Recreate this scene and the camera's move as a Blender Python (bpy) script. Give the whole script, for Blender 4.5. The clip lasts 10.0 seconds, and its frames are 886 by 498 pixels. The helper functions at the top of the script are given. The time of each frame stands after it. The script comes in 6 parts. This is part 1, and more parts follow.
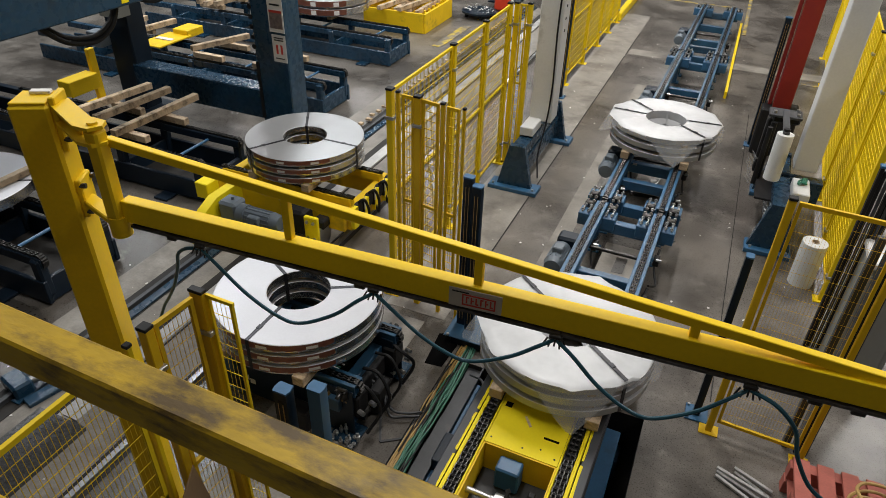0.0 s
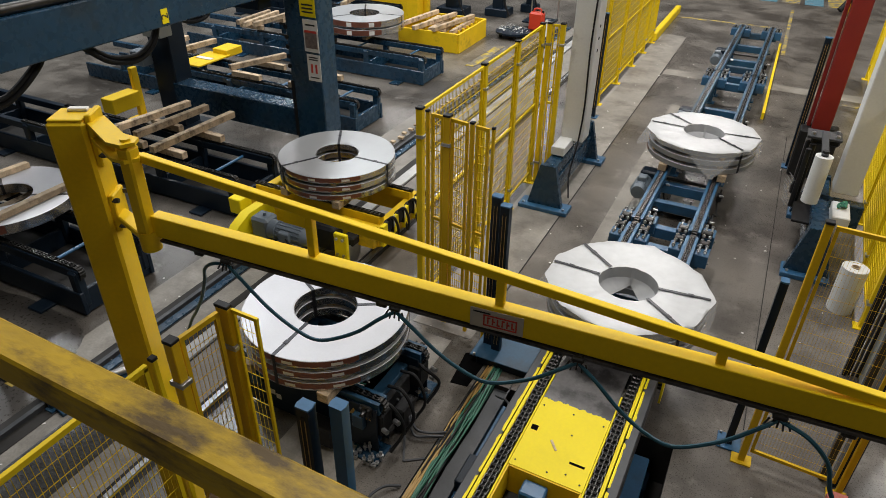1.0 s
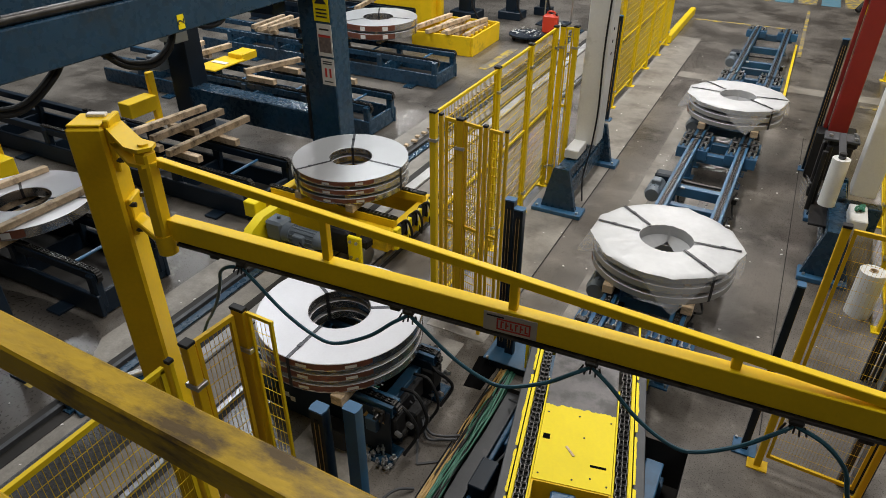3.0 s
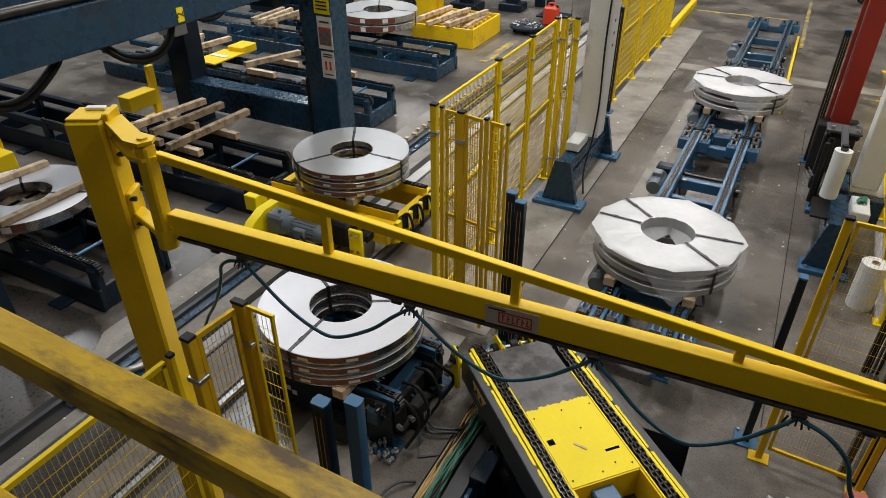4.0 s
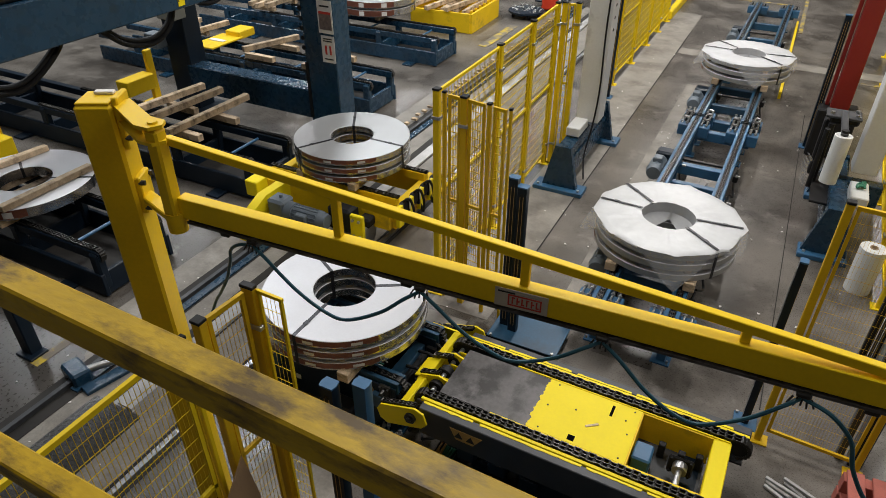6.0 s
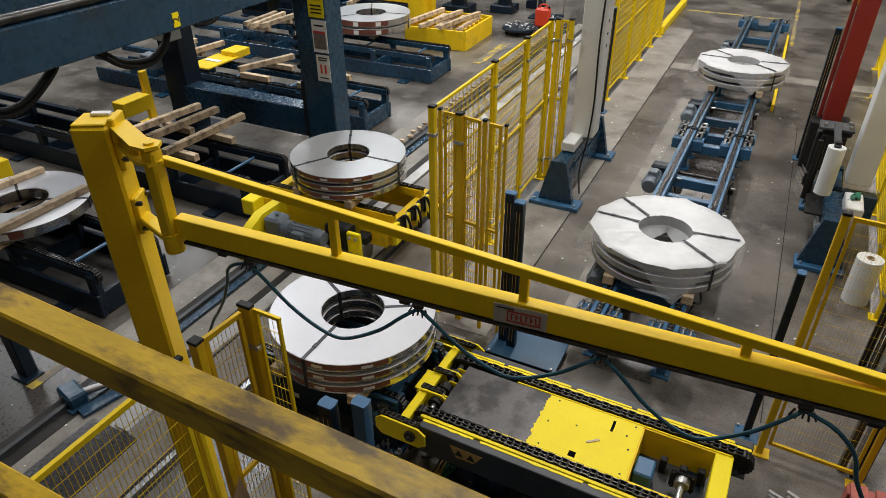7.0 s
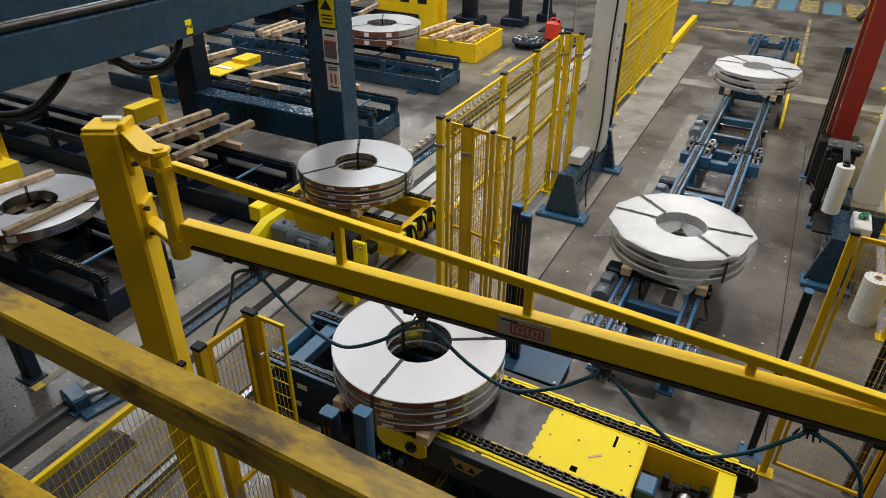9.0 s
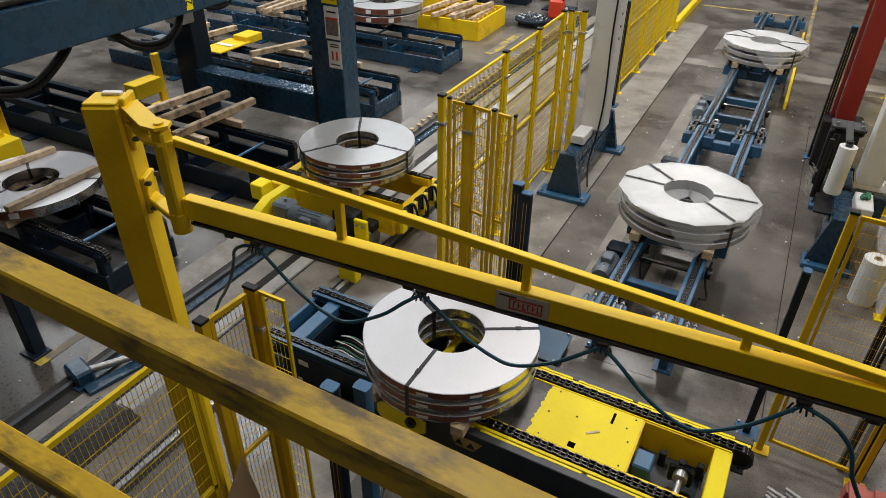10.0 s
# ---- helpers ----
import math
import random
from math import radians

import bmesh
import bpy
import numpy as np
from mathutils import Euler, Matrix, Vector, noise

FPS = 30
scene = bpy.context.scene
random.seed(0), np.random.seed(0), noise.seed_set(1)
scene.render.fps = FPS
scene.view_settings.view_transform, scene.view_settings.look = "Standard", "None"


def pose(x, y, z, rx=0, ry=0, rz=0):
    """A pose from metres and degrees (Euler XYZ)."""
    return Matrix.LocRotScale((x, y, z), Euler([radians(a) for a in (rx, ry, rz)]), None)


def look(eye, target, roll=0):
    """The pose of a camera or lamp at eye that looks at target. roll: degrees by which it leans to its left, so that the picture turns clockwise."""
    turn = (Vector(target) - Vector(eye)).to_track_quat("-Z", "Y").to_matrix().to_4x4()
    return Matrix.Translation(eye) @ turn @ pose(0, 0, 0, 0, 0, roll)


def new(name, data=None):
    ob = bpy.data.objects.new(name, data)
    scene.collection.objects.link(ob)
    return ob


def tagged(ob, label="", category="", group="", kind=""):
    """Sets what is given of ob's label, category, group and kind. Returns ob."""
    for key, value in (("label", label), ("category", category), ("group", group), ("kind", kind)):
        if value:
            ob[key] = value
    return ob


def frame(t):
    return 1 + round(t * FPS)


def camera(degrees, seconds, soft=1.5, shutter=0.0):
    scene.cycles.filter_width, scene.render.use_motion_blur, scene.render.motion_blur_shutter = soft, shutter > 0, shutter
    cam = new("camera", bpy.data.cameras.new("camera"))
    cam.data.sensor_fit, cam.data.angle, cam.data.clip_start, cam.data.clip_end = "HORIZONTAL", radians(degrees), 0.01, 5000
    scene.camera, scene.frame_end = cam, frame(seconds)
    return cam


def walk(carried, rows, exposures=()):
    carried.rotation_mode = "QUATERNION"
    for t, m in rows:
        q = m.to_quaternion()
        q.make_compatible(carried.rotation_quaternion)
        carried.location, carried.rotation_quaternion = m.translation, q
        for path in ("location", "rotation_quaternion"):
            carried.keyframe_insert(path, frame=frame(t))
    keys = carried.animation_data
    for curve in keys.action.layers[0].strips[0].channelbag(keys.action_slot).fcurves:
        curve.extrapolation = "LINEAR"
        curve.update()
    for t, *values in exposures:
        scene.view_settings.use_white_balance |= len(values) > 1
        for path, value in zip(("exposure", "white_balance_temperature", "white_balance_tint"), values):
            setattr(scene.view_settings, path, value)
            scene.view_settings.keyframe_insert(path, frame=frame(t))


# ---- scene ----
cam = camera(67.7, 10.0, soft=0.7)
PATH = [
    (0, (-0.246, 0.282, 4.217), (-0.884, 1.812, 3.098), 1.8),
    (0.5, (-0.206, 0.327, 4.218), (-0.906, 1.869, 3.154), 1.1),
    (1, (-0.216, 0.311, 4.216), (-0.955, 1.826, 3.141), 0.9),
    (1.5, (-0.215, 0.312, 4.22), (-0.985, 1.827, 3.166), 0.8),
    (2, (-0.217, 0.308, 4.218), (-0.976, 1.815, 3.144), 0.4),
    (2.5, (-0.214, 0.304, 4.224), (-0.991, 1.809, 3.162), 0.3),
    (4, (-0.22, 0.313, 4.22), (-0.994, 1.803, 3.134), 0.0),
    (4.5, (-0.221, 0.302, 4.216), (-1.02, 1.785, 3.139), 0.1),
    (5, (-0.234, 0.257, 4.223), (-1.023, 1.724, 3.116), -0.1),
    (6.5, (-0.26, 0.264, 4.226), (-1.001, 1.745, 3.105), 0.1),
    (7, (-0.262, 0.265, 4.226), (-1.019, 1.768, 3.145), -0.4),
    (7.5, (-0.263, 0.264, 4.225), (-1.013, 1.762, 3.132), -0.4),
    (8, (-0.265, 0.263, 4.224), (-1.019, 1.756, 3.127), -0.5),
    (8.5, (-0.262, 0.268, 4.229), (-1.016, 1.792, 3.177), -0.3),
    (9, (-0.26, 0.266, 4.228), (-1.04, 1.776, 3.174), 0.5),
    (9.5, (-0.24, 0.255, 4.224), (-1.016, 1.745, 3.138), 1.1),
    (10, (-0.24, 0.249, 4.22), (-1.01, 1.729, 3.116), 0.7),
]
walk(cam, [(t, look(eye, target, roll)) for t, eye, target, roll in PATH])

# ---- world and lights ----
scene.view_settings.exposure = 0.0
world = bpy.data.worlds.new("hall_air")
scene.world = world
world.use_nodes = True
world.node_tree.nodes["Background"].inputs[0].default_value = (0.75, 0.85, 1.0, 1)
world.node_tree.nodes["Background"].inputs[1].default_value = 0.003

LAMP_WATTS = 330.0
# lamps hang out of view; the -17 column is added to brighten the left
for lx, share in ((-17.0, 0.9), (-9.5, 1.02), (-2.0, 1.0), (5.5, 0.85)):
    for ly, near in ((-4.0, 0.10), (3.4, 0.50), (8.5, 1.0), (14.5, 1.0), (21.5, 0.9), (28.5, 0.8)):
        lamp_data = bpy.data.lights.new("high_bay", "AREA")
        lamp_data.shape, lamp_data.size, lamp_data.size_y = "RECTANGLE", 0.7, 2.4
        lamp_data.energy, lamp_data.color = LAMP_WATTS * share * (0.5 * near if lx < -9 and ly < 4 else near), (0.95, 0.98, 1.0) if lx < -9 else (1.0, 0.965, 0.925)
        lamp = new("high_bay", lamp_data)
        lamp.matrix_world = pose(lx, ly, 8.55)


# ---- materials ----
def mat(name, color, rough=0.5, metal=0.0, var=0.25, scale=4.0, fine=40.0, bump=0.1, dirt=None, dirt_at=0.62, dirt_soft=0.12, coat=0.0, per_piece=0.0, dirt_scale=1.7):
    m = bpy.data.materials.new(name)
    m.use_nodes = True
    nt = m.node_tree
    n, link = nt.nodes, nt.links
    bsdf = n["Principled BSDF"]
    bsdf.inputs["Metallic"].default_value = metal
    bsdf.inputs["Coat Weight"].default_value = coat
    if "yellow" in name or "black" in name or "navy" in name or "pit" in name:
        bsdf.inputs["Specular IOR Level"].default_value = 0.28
    co = n.new("ShaderNodeTexCoord")
    big = n.new("ShaderNodeTexNoise")
    big.inputs["Scale"].default_value, big.inputs["Detail"].default_value = scale, 5.0
    small = n.new("ShaderNodeTexNoise")
    small.inputs["Scale"].default_value, small.inputs["Detail"].default_value = fine, 4.0
    link.new(co.outputs["Object"], big.inputs["Vector"])
    link.new(co.outputs["Object"], small.inputs["Vector"])
    mixf = n.new("ShaderNodeMath")
    mixf.operation = "MULTIPLY_ADD"
    link.new(big.outputs[0], mixf.inputs[0])
    mixf.inputs[1].default_value = 0.65
    half = n.new("ShaderNodeMath")
    half.operation = "MULTIPLY"
    link.new(small.outputs[0], half.inputs[0])
    half.inputs[1].default_value = 0.35
    link.new(half.outputs[0], mixf.inputs[2])
    ramp = n.new("ShaderNodeValToRGB")
    a, b = ramp.color_ramp.elements
    a.position, b.position = 0.3, 0.7
    a.color = (*[c * (1 - var) for c in color], 1)
    b.color = (*[min(1, c * (1 + var)) for c in color], 1)
    link.new(mixf.outputs[0], ramp.inputs[0])
    out = ramp.outputs[0]
    if per_piece:
        info = n.new("ShaderNodeObjectInfo")
        hsv = n.new("ShaderNodeHueSaturation")
        mr = n.new("ShaderNodeMapRange")
        mr.inputs["To Min"].default_value, mr.inputs["To Max"].default_value = 1 - per_piece, 1 + per_piece
        link.new(info.outputs["Random"], mr.inputs["Value"])
        link.new(mr.outputs[0], hsv.inputs["Value"])
        link.new(out, hsv.inputs["Color"])
        out = hsv.outputs[0]
    if dirt:
        dn = n.new("ShaderNodeTexNoise")
        dn.inputs["Scale"].default_value, dn.inputs["Detail"].default_value = dirt_scale, 9.0
        dn.inputs["Roughness"].default_value = 0.65
        link.new(co.outputs["Object"], dn.inputs["Vector"])
        dr = n.new("ShaderNodeMapRange")
        dr.inputs["From Min"].default_value, dr.inputs["From Max"].default_value = dirt_at - dirt_soft, dirt_at + dirt_soft
        link.new(dn.outputs[0], dr.inputs["Value"])
        mx = n.new("ShaderNodeMix")
        mx.data_type = "RGBA"
        link.new(dr.outputs[0], mx.inputs[0])
        link.new(out, mx.inputs[6])
        mx.inputs[7].default_value = (*dirt, 1)
        out = mx.outputs[2]
    link.new(out, bsdf.inputs["Base Color"])
    rr = n.new("ShaderNodeMapRange")
    rr.inputs["To Min"].default_value, rr.inputs["To Max"].default_value = max(0.03, rough - 0.12), min(1, rough + 0.12)
    link.new(small.outputs[0], rr.inputs["Value"])
    link.new(rr.outputs[0], bsdf.inputs["Roughness"])
    if bump:
        bp = n.new("ShaderNodeBump")
        bp.inputs["Strength"].default_value, bp.inputs["Distance"].default_value = bump, 0.004
        link.new(mixf.outputs[0], bp.inputs["Height"])
        link.new(bp.outputs[0], bsdf.inputs["Normal"])
    return m


def coil_face_mat(name, tone, rough):
    """Slit steel strip seen on edge: fine rings round the coil's own axis."""
    m = mat(name, tone, rough, 0.40, 0.08, 2.0, 60.0, 0.05)
    nt = m.node_tree
    n, link = nt.nodes, nt.links
    co = n.new("ShaderNodeTexCoord")
    wave = n.new("ShaderNodeTexWave")
    wave.wave_type, wave.rings_direction = "RINGS", "Z"
    wave.inputs["Scale"].default_value, wave.inputs["Distortion"].default_value = 26.0, 0.6
    wave.inputs["Detail"].default_value = 3.0
    link.new(co.outputs["Object"], wave.inputs["Vector"])
    bp = n.new("ShaderNodeBump")
    bp.inputs["Strength"].default_value, bp.inputs["Distance"].default_value = 0.12, 0.001
    link.new(wave.outputs[0], bp.inputs["Height"])
    link.new(bp.outputs[0], n["Principled BSDF"].inputs["Normal"])
    return m


def film_mat(name, cover=0.85):
    m = mat(name, (0.60, 0.61, 0.62), 0.34, 0.0, 0.12, 3.0, 16.0, 0.8)
    nt = m.node_tree
    n, link = nt.nodes, nt.links
    bsdf = n["Principled BSDF"]
    clear = n.new("ShaderNodeBsdfTransparent")
    mx = n.new("ShaderNodeMixShader")
    mx.inputs[0].default_value = cover
    link.new(clear.outputs[0], mx.inputs[1])
    link.new(bsdf.outputs[0], mx.inputs[2])
    link.new(mx.outputs[0], n["Material Output"].inputs[0])
    return m


YELLOW = mat("yellow_paint", (0.80, 0.53, 0.010), 0.5, 0, 0.10, 3.0, 50, 0.08, dirt=(0.22, 0.15, 0.03), dirt_at=0.70, dirt_soft=0.10)
YELLOW_CLEAN = mat("fresh_yellow_paint", (0.87, 0.69, 0.008), 0.52, 0, 0.06, 2.0, 50, 0.05, dirt=(0.4, 0.28, 0.03), dirt_at=0.76, dirt_soft=0.06, dirt_scale=3.0)
YELLOW_RAIL = mat("scuffed_yellow_paint", (0.50, 0.32, 0.010), 0.44, 0, 0.22, 12.0, 110, 0.3, dirt=(0.10, 0.062, 0.016), dirt_at=0.575, dirt_soft=0.07, dirt_scale=15.0)
ARM_YELLOW = mat("jib_yellow_paint", (0.92, 0.63, 0.006), 0.5, 0, 0.08, 2.5, 50, 0.05, dirt=(0.35, 0.2, 0.02), dirt_at=0.72, dirt_soft=0.07, dirt_scale=4.0)
# darker amber copy of fence yellow: shade on the gates put into colour
AMBER_SHADED_YELLOW = mat("amber_shaded_yellow", (0.70, 0.44, 0.008), 0.5, 0, 0.10, 3.0, 60, 0.03)
FENCE_YELLOW = mat("fence_yellow", (0.80, 0.57, 0.008), 0.5, 0, 0.08, 3.0, 60, 0.03)
BLUE = mat("machine_blue_paint", (0.012, 0.046, 0.088), 0.28, 0, 0.18, 3.0, 12, 0.02, dirt=(0.02, 0.03, 0.04), dirt_at=0.62)
BLUE_MID = mat("conveyor_blue_paint", (0.030, 0.112, 0.225), 0.40, 0, 0.18, 3.0, 40, 0.08, dirt=(0.03, 0.045, 0.06), dirt_at=0.64)
BLUE_DEEP = mat("deep_conveyor_blue_paint", (0.022, 0.082, 0.155), 0.38, 0, 0.25, 3.0, 40, 0.08, dirt=(0.03, 0.04, 0.05), dirt_at=0.60)
NAVY = mat("dark_navy_paint", (0.006, 0.014, 0.026), 0.36, 0, 0.25, 4.0, 40, 0.08)
BLACK = mat("black_rubber", (0.012, 0.012, 0.013), 0.55, 0, 0.25, 8.0, 60, 0.08)
GREASE = mat("greasy_steel", (0.050, 0.048, 0.046), 0.34, 0.75, 0.4, 12.0, 80, 0.15)
ZINC = mat("pale_zinc_plate", (0.50, 0.50, 0.49), 0.5, 0.15, 0.2, 4.0, 60, 0.08, dirt=(0.16, 0.15, 0.14), dirt_at=0.62)
STEEL = mat("bare_steel", (0.45, 0.45, 0.45), 0.35, 0.9, 0.2, 6.0, 60, 0.08)
DARK_PLATE = mat("worn_dark_steel_plate", (0.078, 0.073, 0.073), 0.40, 0.2, 0.5, 4.0, 30, 0.15, dirt=(0.020, 0.018, 0.018), dirt_at=0.55, dirt_soft=0.05, dirt_scale=3.2)
GREY_FRAME = mat("dark_grey_frame", (0.042, 0.045, 0.05), 0.5, 0.1, 0.3, 4.0, 50, 0.1, dirt=(0.14, 0.13, 0.12), dirt_at=0.70)
MOTOR = mat("motor_grey_paint", (0.14, 0.17, 0.20), 0.45, 0, 0.15, 6.0, 60, 0.05)
# same strip steel in two tones: stronger and weaker light put into colour
COIL_TOP = coil_face_mat("brighter_lit_coil_edges", (0.56, 0.56, 0.585), 0.46)
COIL_DIMMER = coil_face_mat("dimmer_lit_coil_edges", (0.44, 0.45, 0.46), 0.36)
COIL_SIDE = mat("rolled_steel_strip", (0.55, 0.54, 0.53), 0.22, 0.95, 0.08, 3.0, 30, 0.03)
STRAP = mat("steel_strapping", (0.035, 0.035, 0.04), 0.35, 0.6, 0.2, 10, 60, 0.03)
WOOD = mat("rough_sawn_pine", (0.54, 0.41, 0.27), 0.8, 0, 0.32, 9.0, 60, 0.5, dirt=(0.13, 0.09, 0.06), dirt_at=0.58, dirt_soft=0.08, dirt_scale=6.0, per_piece=0.3)
PAPER = mat("white_paper_label", (0.75, 0.73, 0.70), 0.7, 0, 0.04, 10, 60, 0.0)
CREAM = mat("cream_plate", (0.50, 0.46, 0.40), 0.6, 0, 0.08, 12, 60, 0.0)
RED_INK = mat("red_print", (0.55, 0.05, 0.035), 0.5, 0, 0.08, 10, 60, 0.0)
DARK_INK = mat("black_print", (0.03, 0.03, 0.03), 0.6, 0, 0.1, 10, 60, 0.0)
PHOTO_INK = mat("brown_grey_print", (0.18, 0.14, 0.13), 0.6, 0, 0.5, 25, 60, 0.0)
nt = YELLOW_RAIL.node_tree
along = nt.nodes.new("ShaderNodeMapping")
along.inputs["Scale"].default_value = (0.45, 1.2, 1.2)
coords = nt.nodes.new("ShaderNodeTexCoord")
nt.links.new(coords.outputs["Object"], along.inputs["Vector"])
for node in nt.nodes:
    if node.bl_idname == "ShaderNodeTexNoise":
        nt.links.new(along.outputs[0], node.inputs["Vector"])
FILM = film_mat("white_stretch_film")
FILM_THIN = film_mat("thin_clear_film", 0.32)
FILM_MID = film_mat("gathered_clear_film", 0.55)
BAND = mat("brown_edge_band", (0.20, 0.075, 0.05), 0.35, 0.3, 0.35, 6.0, 40, 0.05)
WHITE_ROLL = mat("white_film_roll", (0.72, 0.73, 0.72), 0.3, 0, 0.05, 5, 60, 0.05)
GREY_PAINT = mat("pale_grey_column_paint", (0.72, 0.73, 0.73), 0.5, 0, 0.08, 2.0, 40, 0.05, dirt=(0.22, 0.21, 0.2), dirt_at=0.70)
RED_PAINT = mat("red_mast_paint", (0.20, 0.013, 0.010), 0.42, 0, 0.15, 2.0, 40, 0.05)
RED_PLASTIC = mat("red_plastic", (0.6, 0.05, 0.02), 0.4, 0, 0.08, 4, 60, 0.02)
HOSE = mat("teal_black_hose", (0.026, 0.10, 0.14), 0.4, 0, 0.2, 10, 60, 0.02)
WIRE_GREEN = mat("green_cable", (0.03, 0.16, 0.10), 0.5, 0, 0.2, 10, 60, 0.0)
WIRE_TAN = mat("tan_cable", (0.46, 0.29, 0.09), 0.5, 0, 0.2, 10, 60, 0.0)
CABINET = mat("cabinet_grey", (0.30, 0.31, 0.29), 0.5, 0, 0.08, 2, 40, 0.03)
PALLET_RED = mat("faded_red_timber", (0.40, 0.11, 0.08), 0.75, 0, 0.25, 6, 60, 0.2)
HOLE = mat("open_hole_shade", (0.004, 0.004, 0.004), 0.95, 0, 0.1, 8, 60, 0.0)
HOLE.node_tree.nodes["Principled BSDF"].inputs["Specular IOR Level"].default_value = 0.0
WRAP_SIDE = mat("film_covered_strip", (0.34, 0.34, 0.33), 0.36, 0.35, 0.10, 3.0, 30, 0.1)
CARDBOARD = mat("brown_cardboard", (0.34, 0.22, 0.12), 0.8, 0, 0.12, 4, 60, 0.1)
OIL_STAIN = mat("oil_soaked_concrete", (0.050, 0.044, 0.038), 0.30, 0, 0.45, 2.2, 34, 0.2, dirt=(0.10, 0.09, 0.078), dirt_at=0.60, dirt_soft=0.08)
# near-black tone: shade of trenches and pans put into colour; also joint filler
PIT_MAT = mat("pit_shade_and_joint_dark", (0.028, 0.026, 0.024), 0.7, 0, 0.4, 3, 30, 0.3)
CHECKER = mat("checker_plate", (0.13, 0.13, 0.13), 0.38, 0.6, 0.4, 30, 90, 0.6)
LINE_YELLOW = mat("worn_floor_yellow", (0.55, 0.40, 0.04), 0.6, 0, 0.2, 5, 40, 0.05, dirt=(0.17, 0.15, 0.12), dirt_at=0.47, dirt_soft=0.06, dirt_scale=5.0)
LINE_BLUE = mat("worn_floor_blue", (0.08, 0.20, 0.27), 0.6, 0, 0.2, 5, 40, 0.05, dirt=(0.19, 0.17, 0.14), dirt_at=0.6, dirt_soft=0.05, dirt_scale=5.0)
CONCRETE_PALE = mat("pale_concrete_strip", (0.25, 0.23, 0.20), 0.55, 0, 0.35, 2.2, 50, 0.25, dirt=(0.13, 0.115, 0.10), dirt_at=0.57, dirt_soft=0.09)
WALL_MAT = mat("plain_wall_paint", (0.11, 0.11, 0.108), 0.8, 0, 0.08, 0.5, 20, 0.05)
WALL_BRICK_RED = mat("oxide_red_wall_paint", (0.30, 0.12, 0.08), 0.7, 0, 0.12, 0.5, 20, 0.05)
CEILING_MAT = mat("ceiling_sheet", (0.09, 0.09, 0.088), 0.7, 0, 0.05, 0.5, 20, 0.0)


def concrete_mat():
    m = mat("worn_factory_concrete", (0.148, 0.133, 0.116), 0.30, 0, 0.46, 1.3, 80.0, 0.10, dirt=(0.060, 0.052, 0.044), dirt_at=0.53, dirt_soft=0.07, dirt_scale=0.75)
    nt = m.node_tree
    n, link = nt.nodes, nt.links
    bsdf = n["Principled BSDF"]
    old = bsdf.inputs["Base Color"].links[0].from_socket
    co = n.new("ShaderNodeTexCoord")
    sp = n.new("ShaderNodeTexNoise")
    sp.inputs["Scale"].default_value, sp.inputs["Detail"].default_value = 2.6, 10.0
    sp.inputs["Roughness"].default_value = 0.7
    link.new(co.outputs["Object"], sp.inputs["Vector"])
    mr = n.new("ShaderNodeMapRange")
    mr.inputs["From Min"].default_value, mr.inputs["From Max"].default_value = 0.56, 0.72
    mr.inputs["To Max"].default_value = 0.75
    link.new(sp.outputs[0], mr.inputs["Value"])
    mx = n.new("ShaderNodeMix")
    mx.data_type = "RGBA"
    link.new(mr.outputs[0], mx.inputs[0])
    link.new(old, mx.inputs[6])
    mx.inputs[7].default_value = (0.27, 0.25, 0.225, 1)
    link.new(mx.outputs[2], bsdf.inputs["Base Color"])
    return m


CONCRETE = concrete_mat()


# ---- mesh helpers ----
def box(bm, x, y, z, sx, sy, sz, m=None, bevel=0.0):
    """A box centred at x, y, z; bevelled where asked; m turns it afterwards."""
    made = bmesh.ops.create_cube(bm, size=1.0)["verts"]
    bmesh.ops.scale(bm, vec=(sx, sy, sz), verts=made)
    if bevel:
        edges = list({e for v in made for e in v.link_edges})
        res = bmesh.ops.bevel(bm, geom=edges, offset=bevel, segments=1, affect="EDGES", clamp_overlap=True)
        made = list({v for f in res["faces"] for v in f.verts})
    bmesh.ops.translate(bm, vec=(x, y, z), verts=made)
    if m is not None:
        bmesh.ops.transform(bm, matrix=m, verts=made)
    return made


def rod(bm, a, b, r, seg=12, r2=None):
    a, b = Vector(a), Vector(b)
    d = b - a
    turn = d.to_track_quat("Z", "Y").to_matrix().to_4x4()
    return bmesh.ops.create_cone(bm, cap_ends=True, segments=seg, radius1=r, radius2=r if r2 is None else r2, depth=d.length,
                                 matrix=Matrix.Translation((a + b) / 2) @ turn)["verts"]


def bar(bm, a, b, w, h, up=(0, 0, 1), bevel=0.0):
    """A square bar from a to b, w wide, h high."""
    a, b = Vector(a), Vector(b)
    d = (b - a).normalized()
    side = d.cross(Vector(up)).normalized()
    top = side.cross(d)
    m = Matrix((side, d, top)).transposed().to_4x4()
    m.translation = (a + b) / 2
    return box(bm, 0, 0, 0, w, (b - a).length, h, m, bevel)


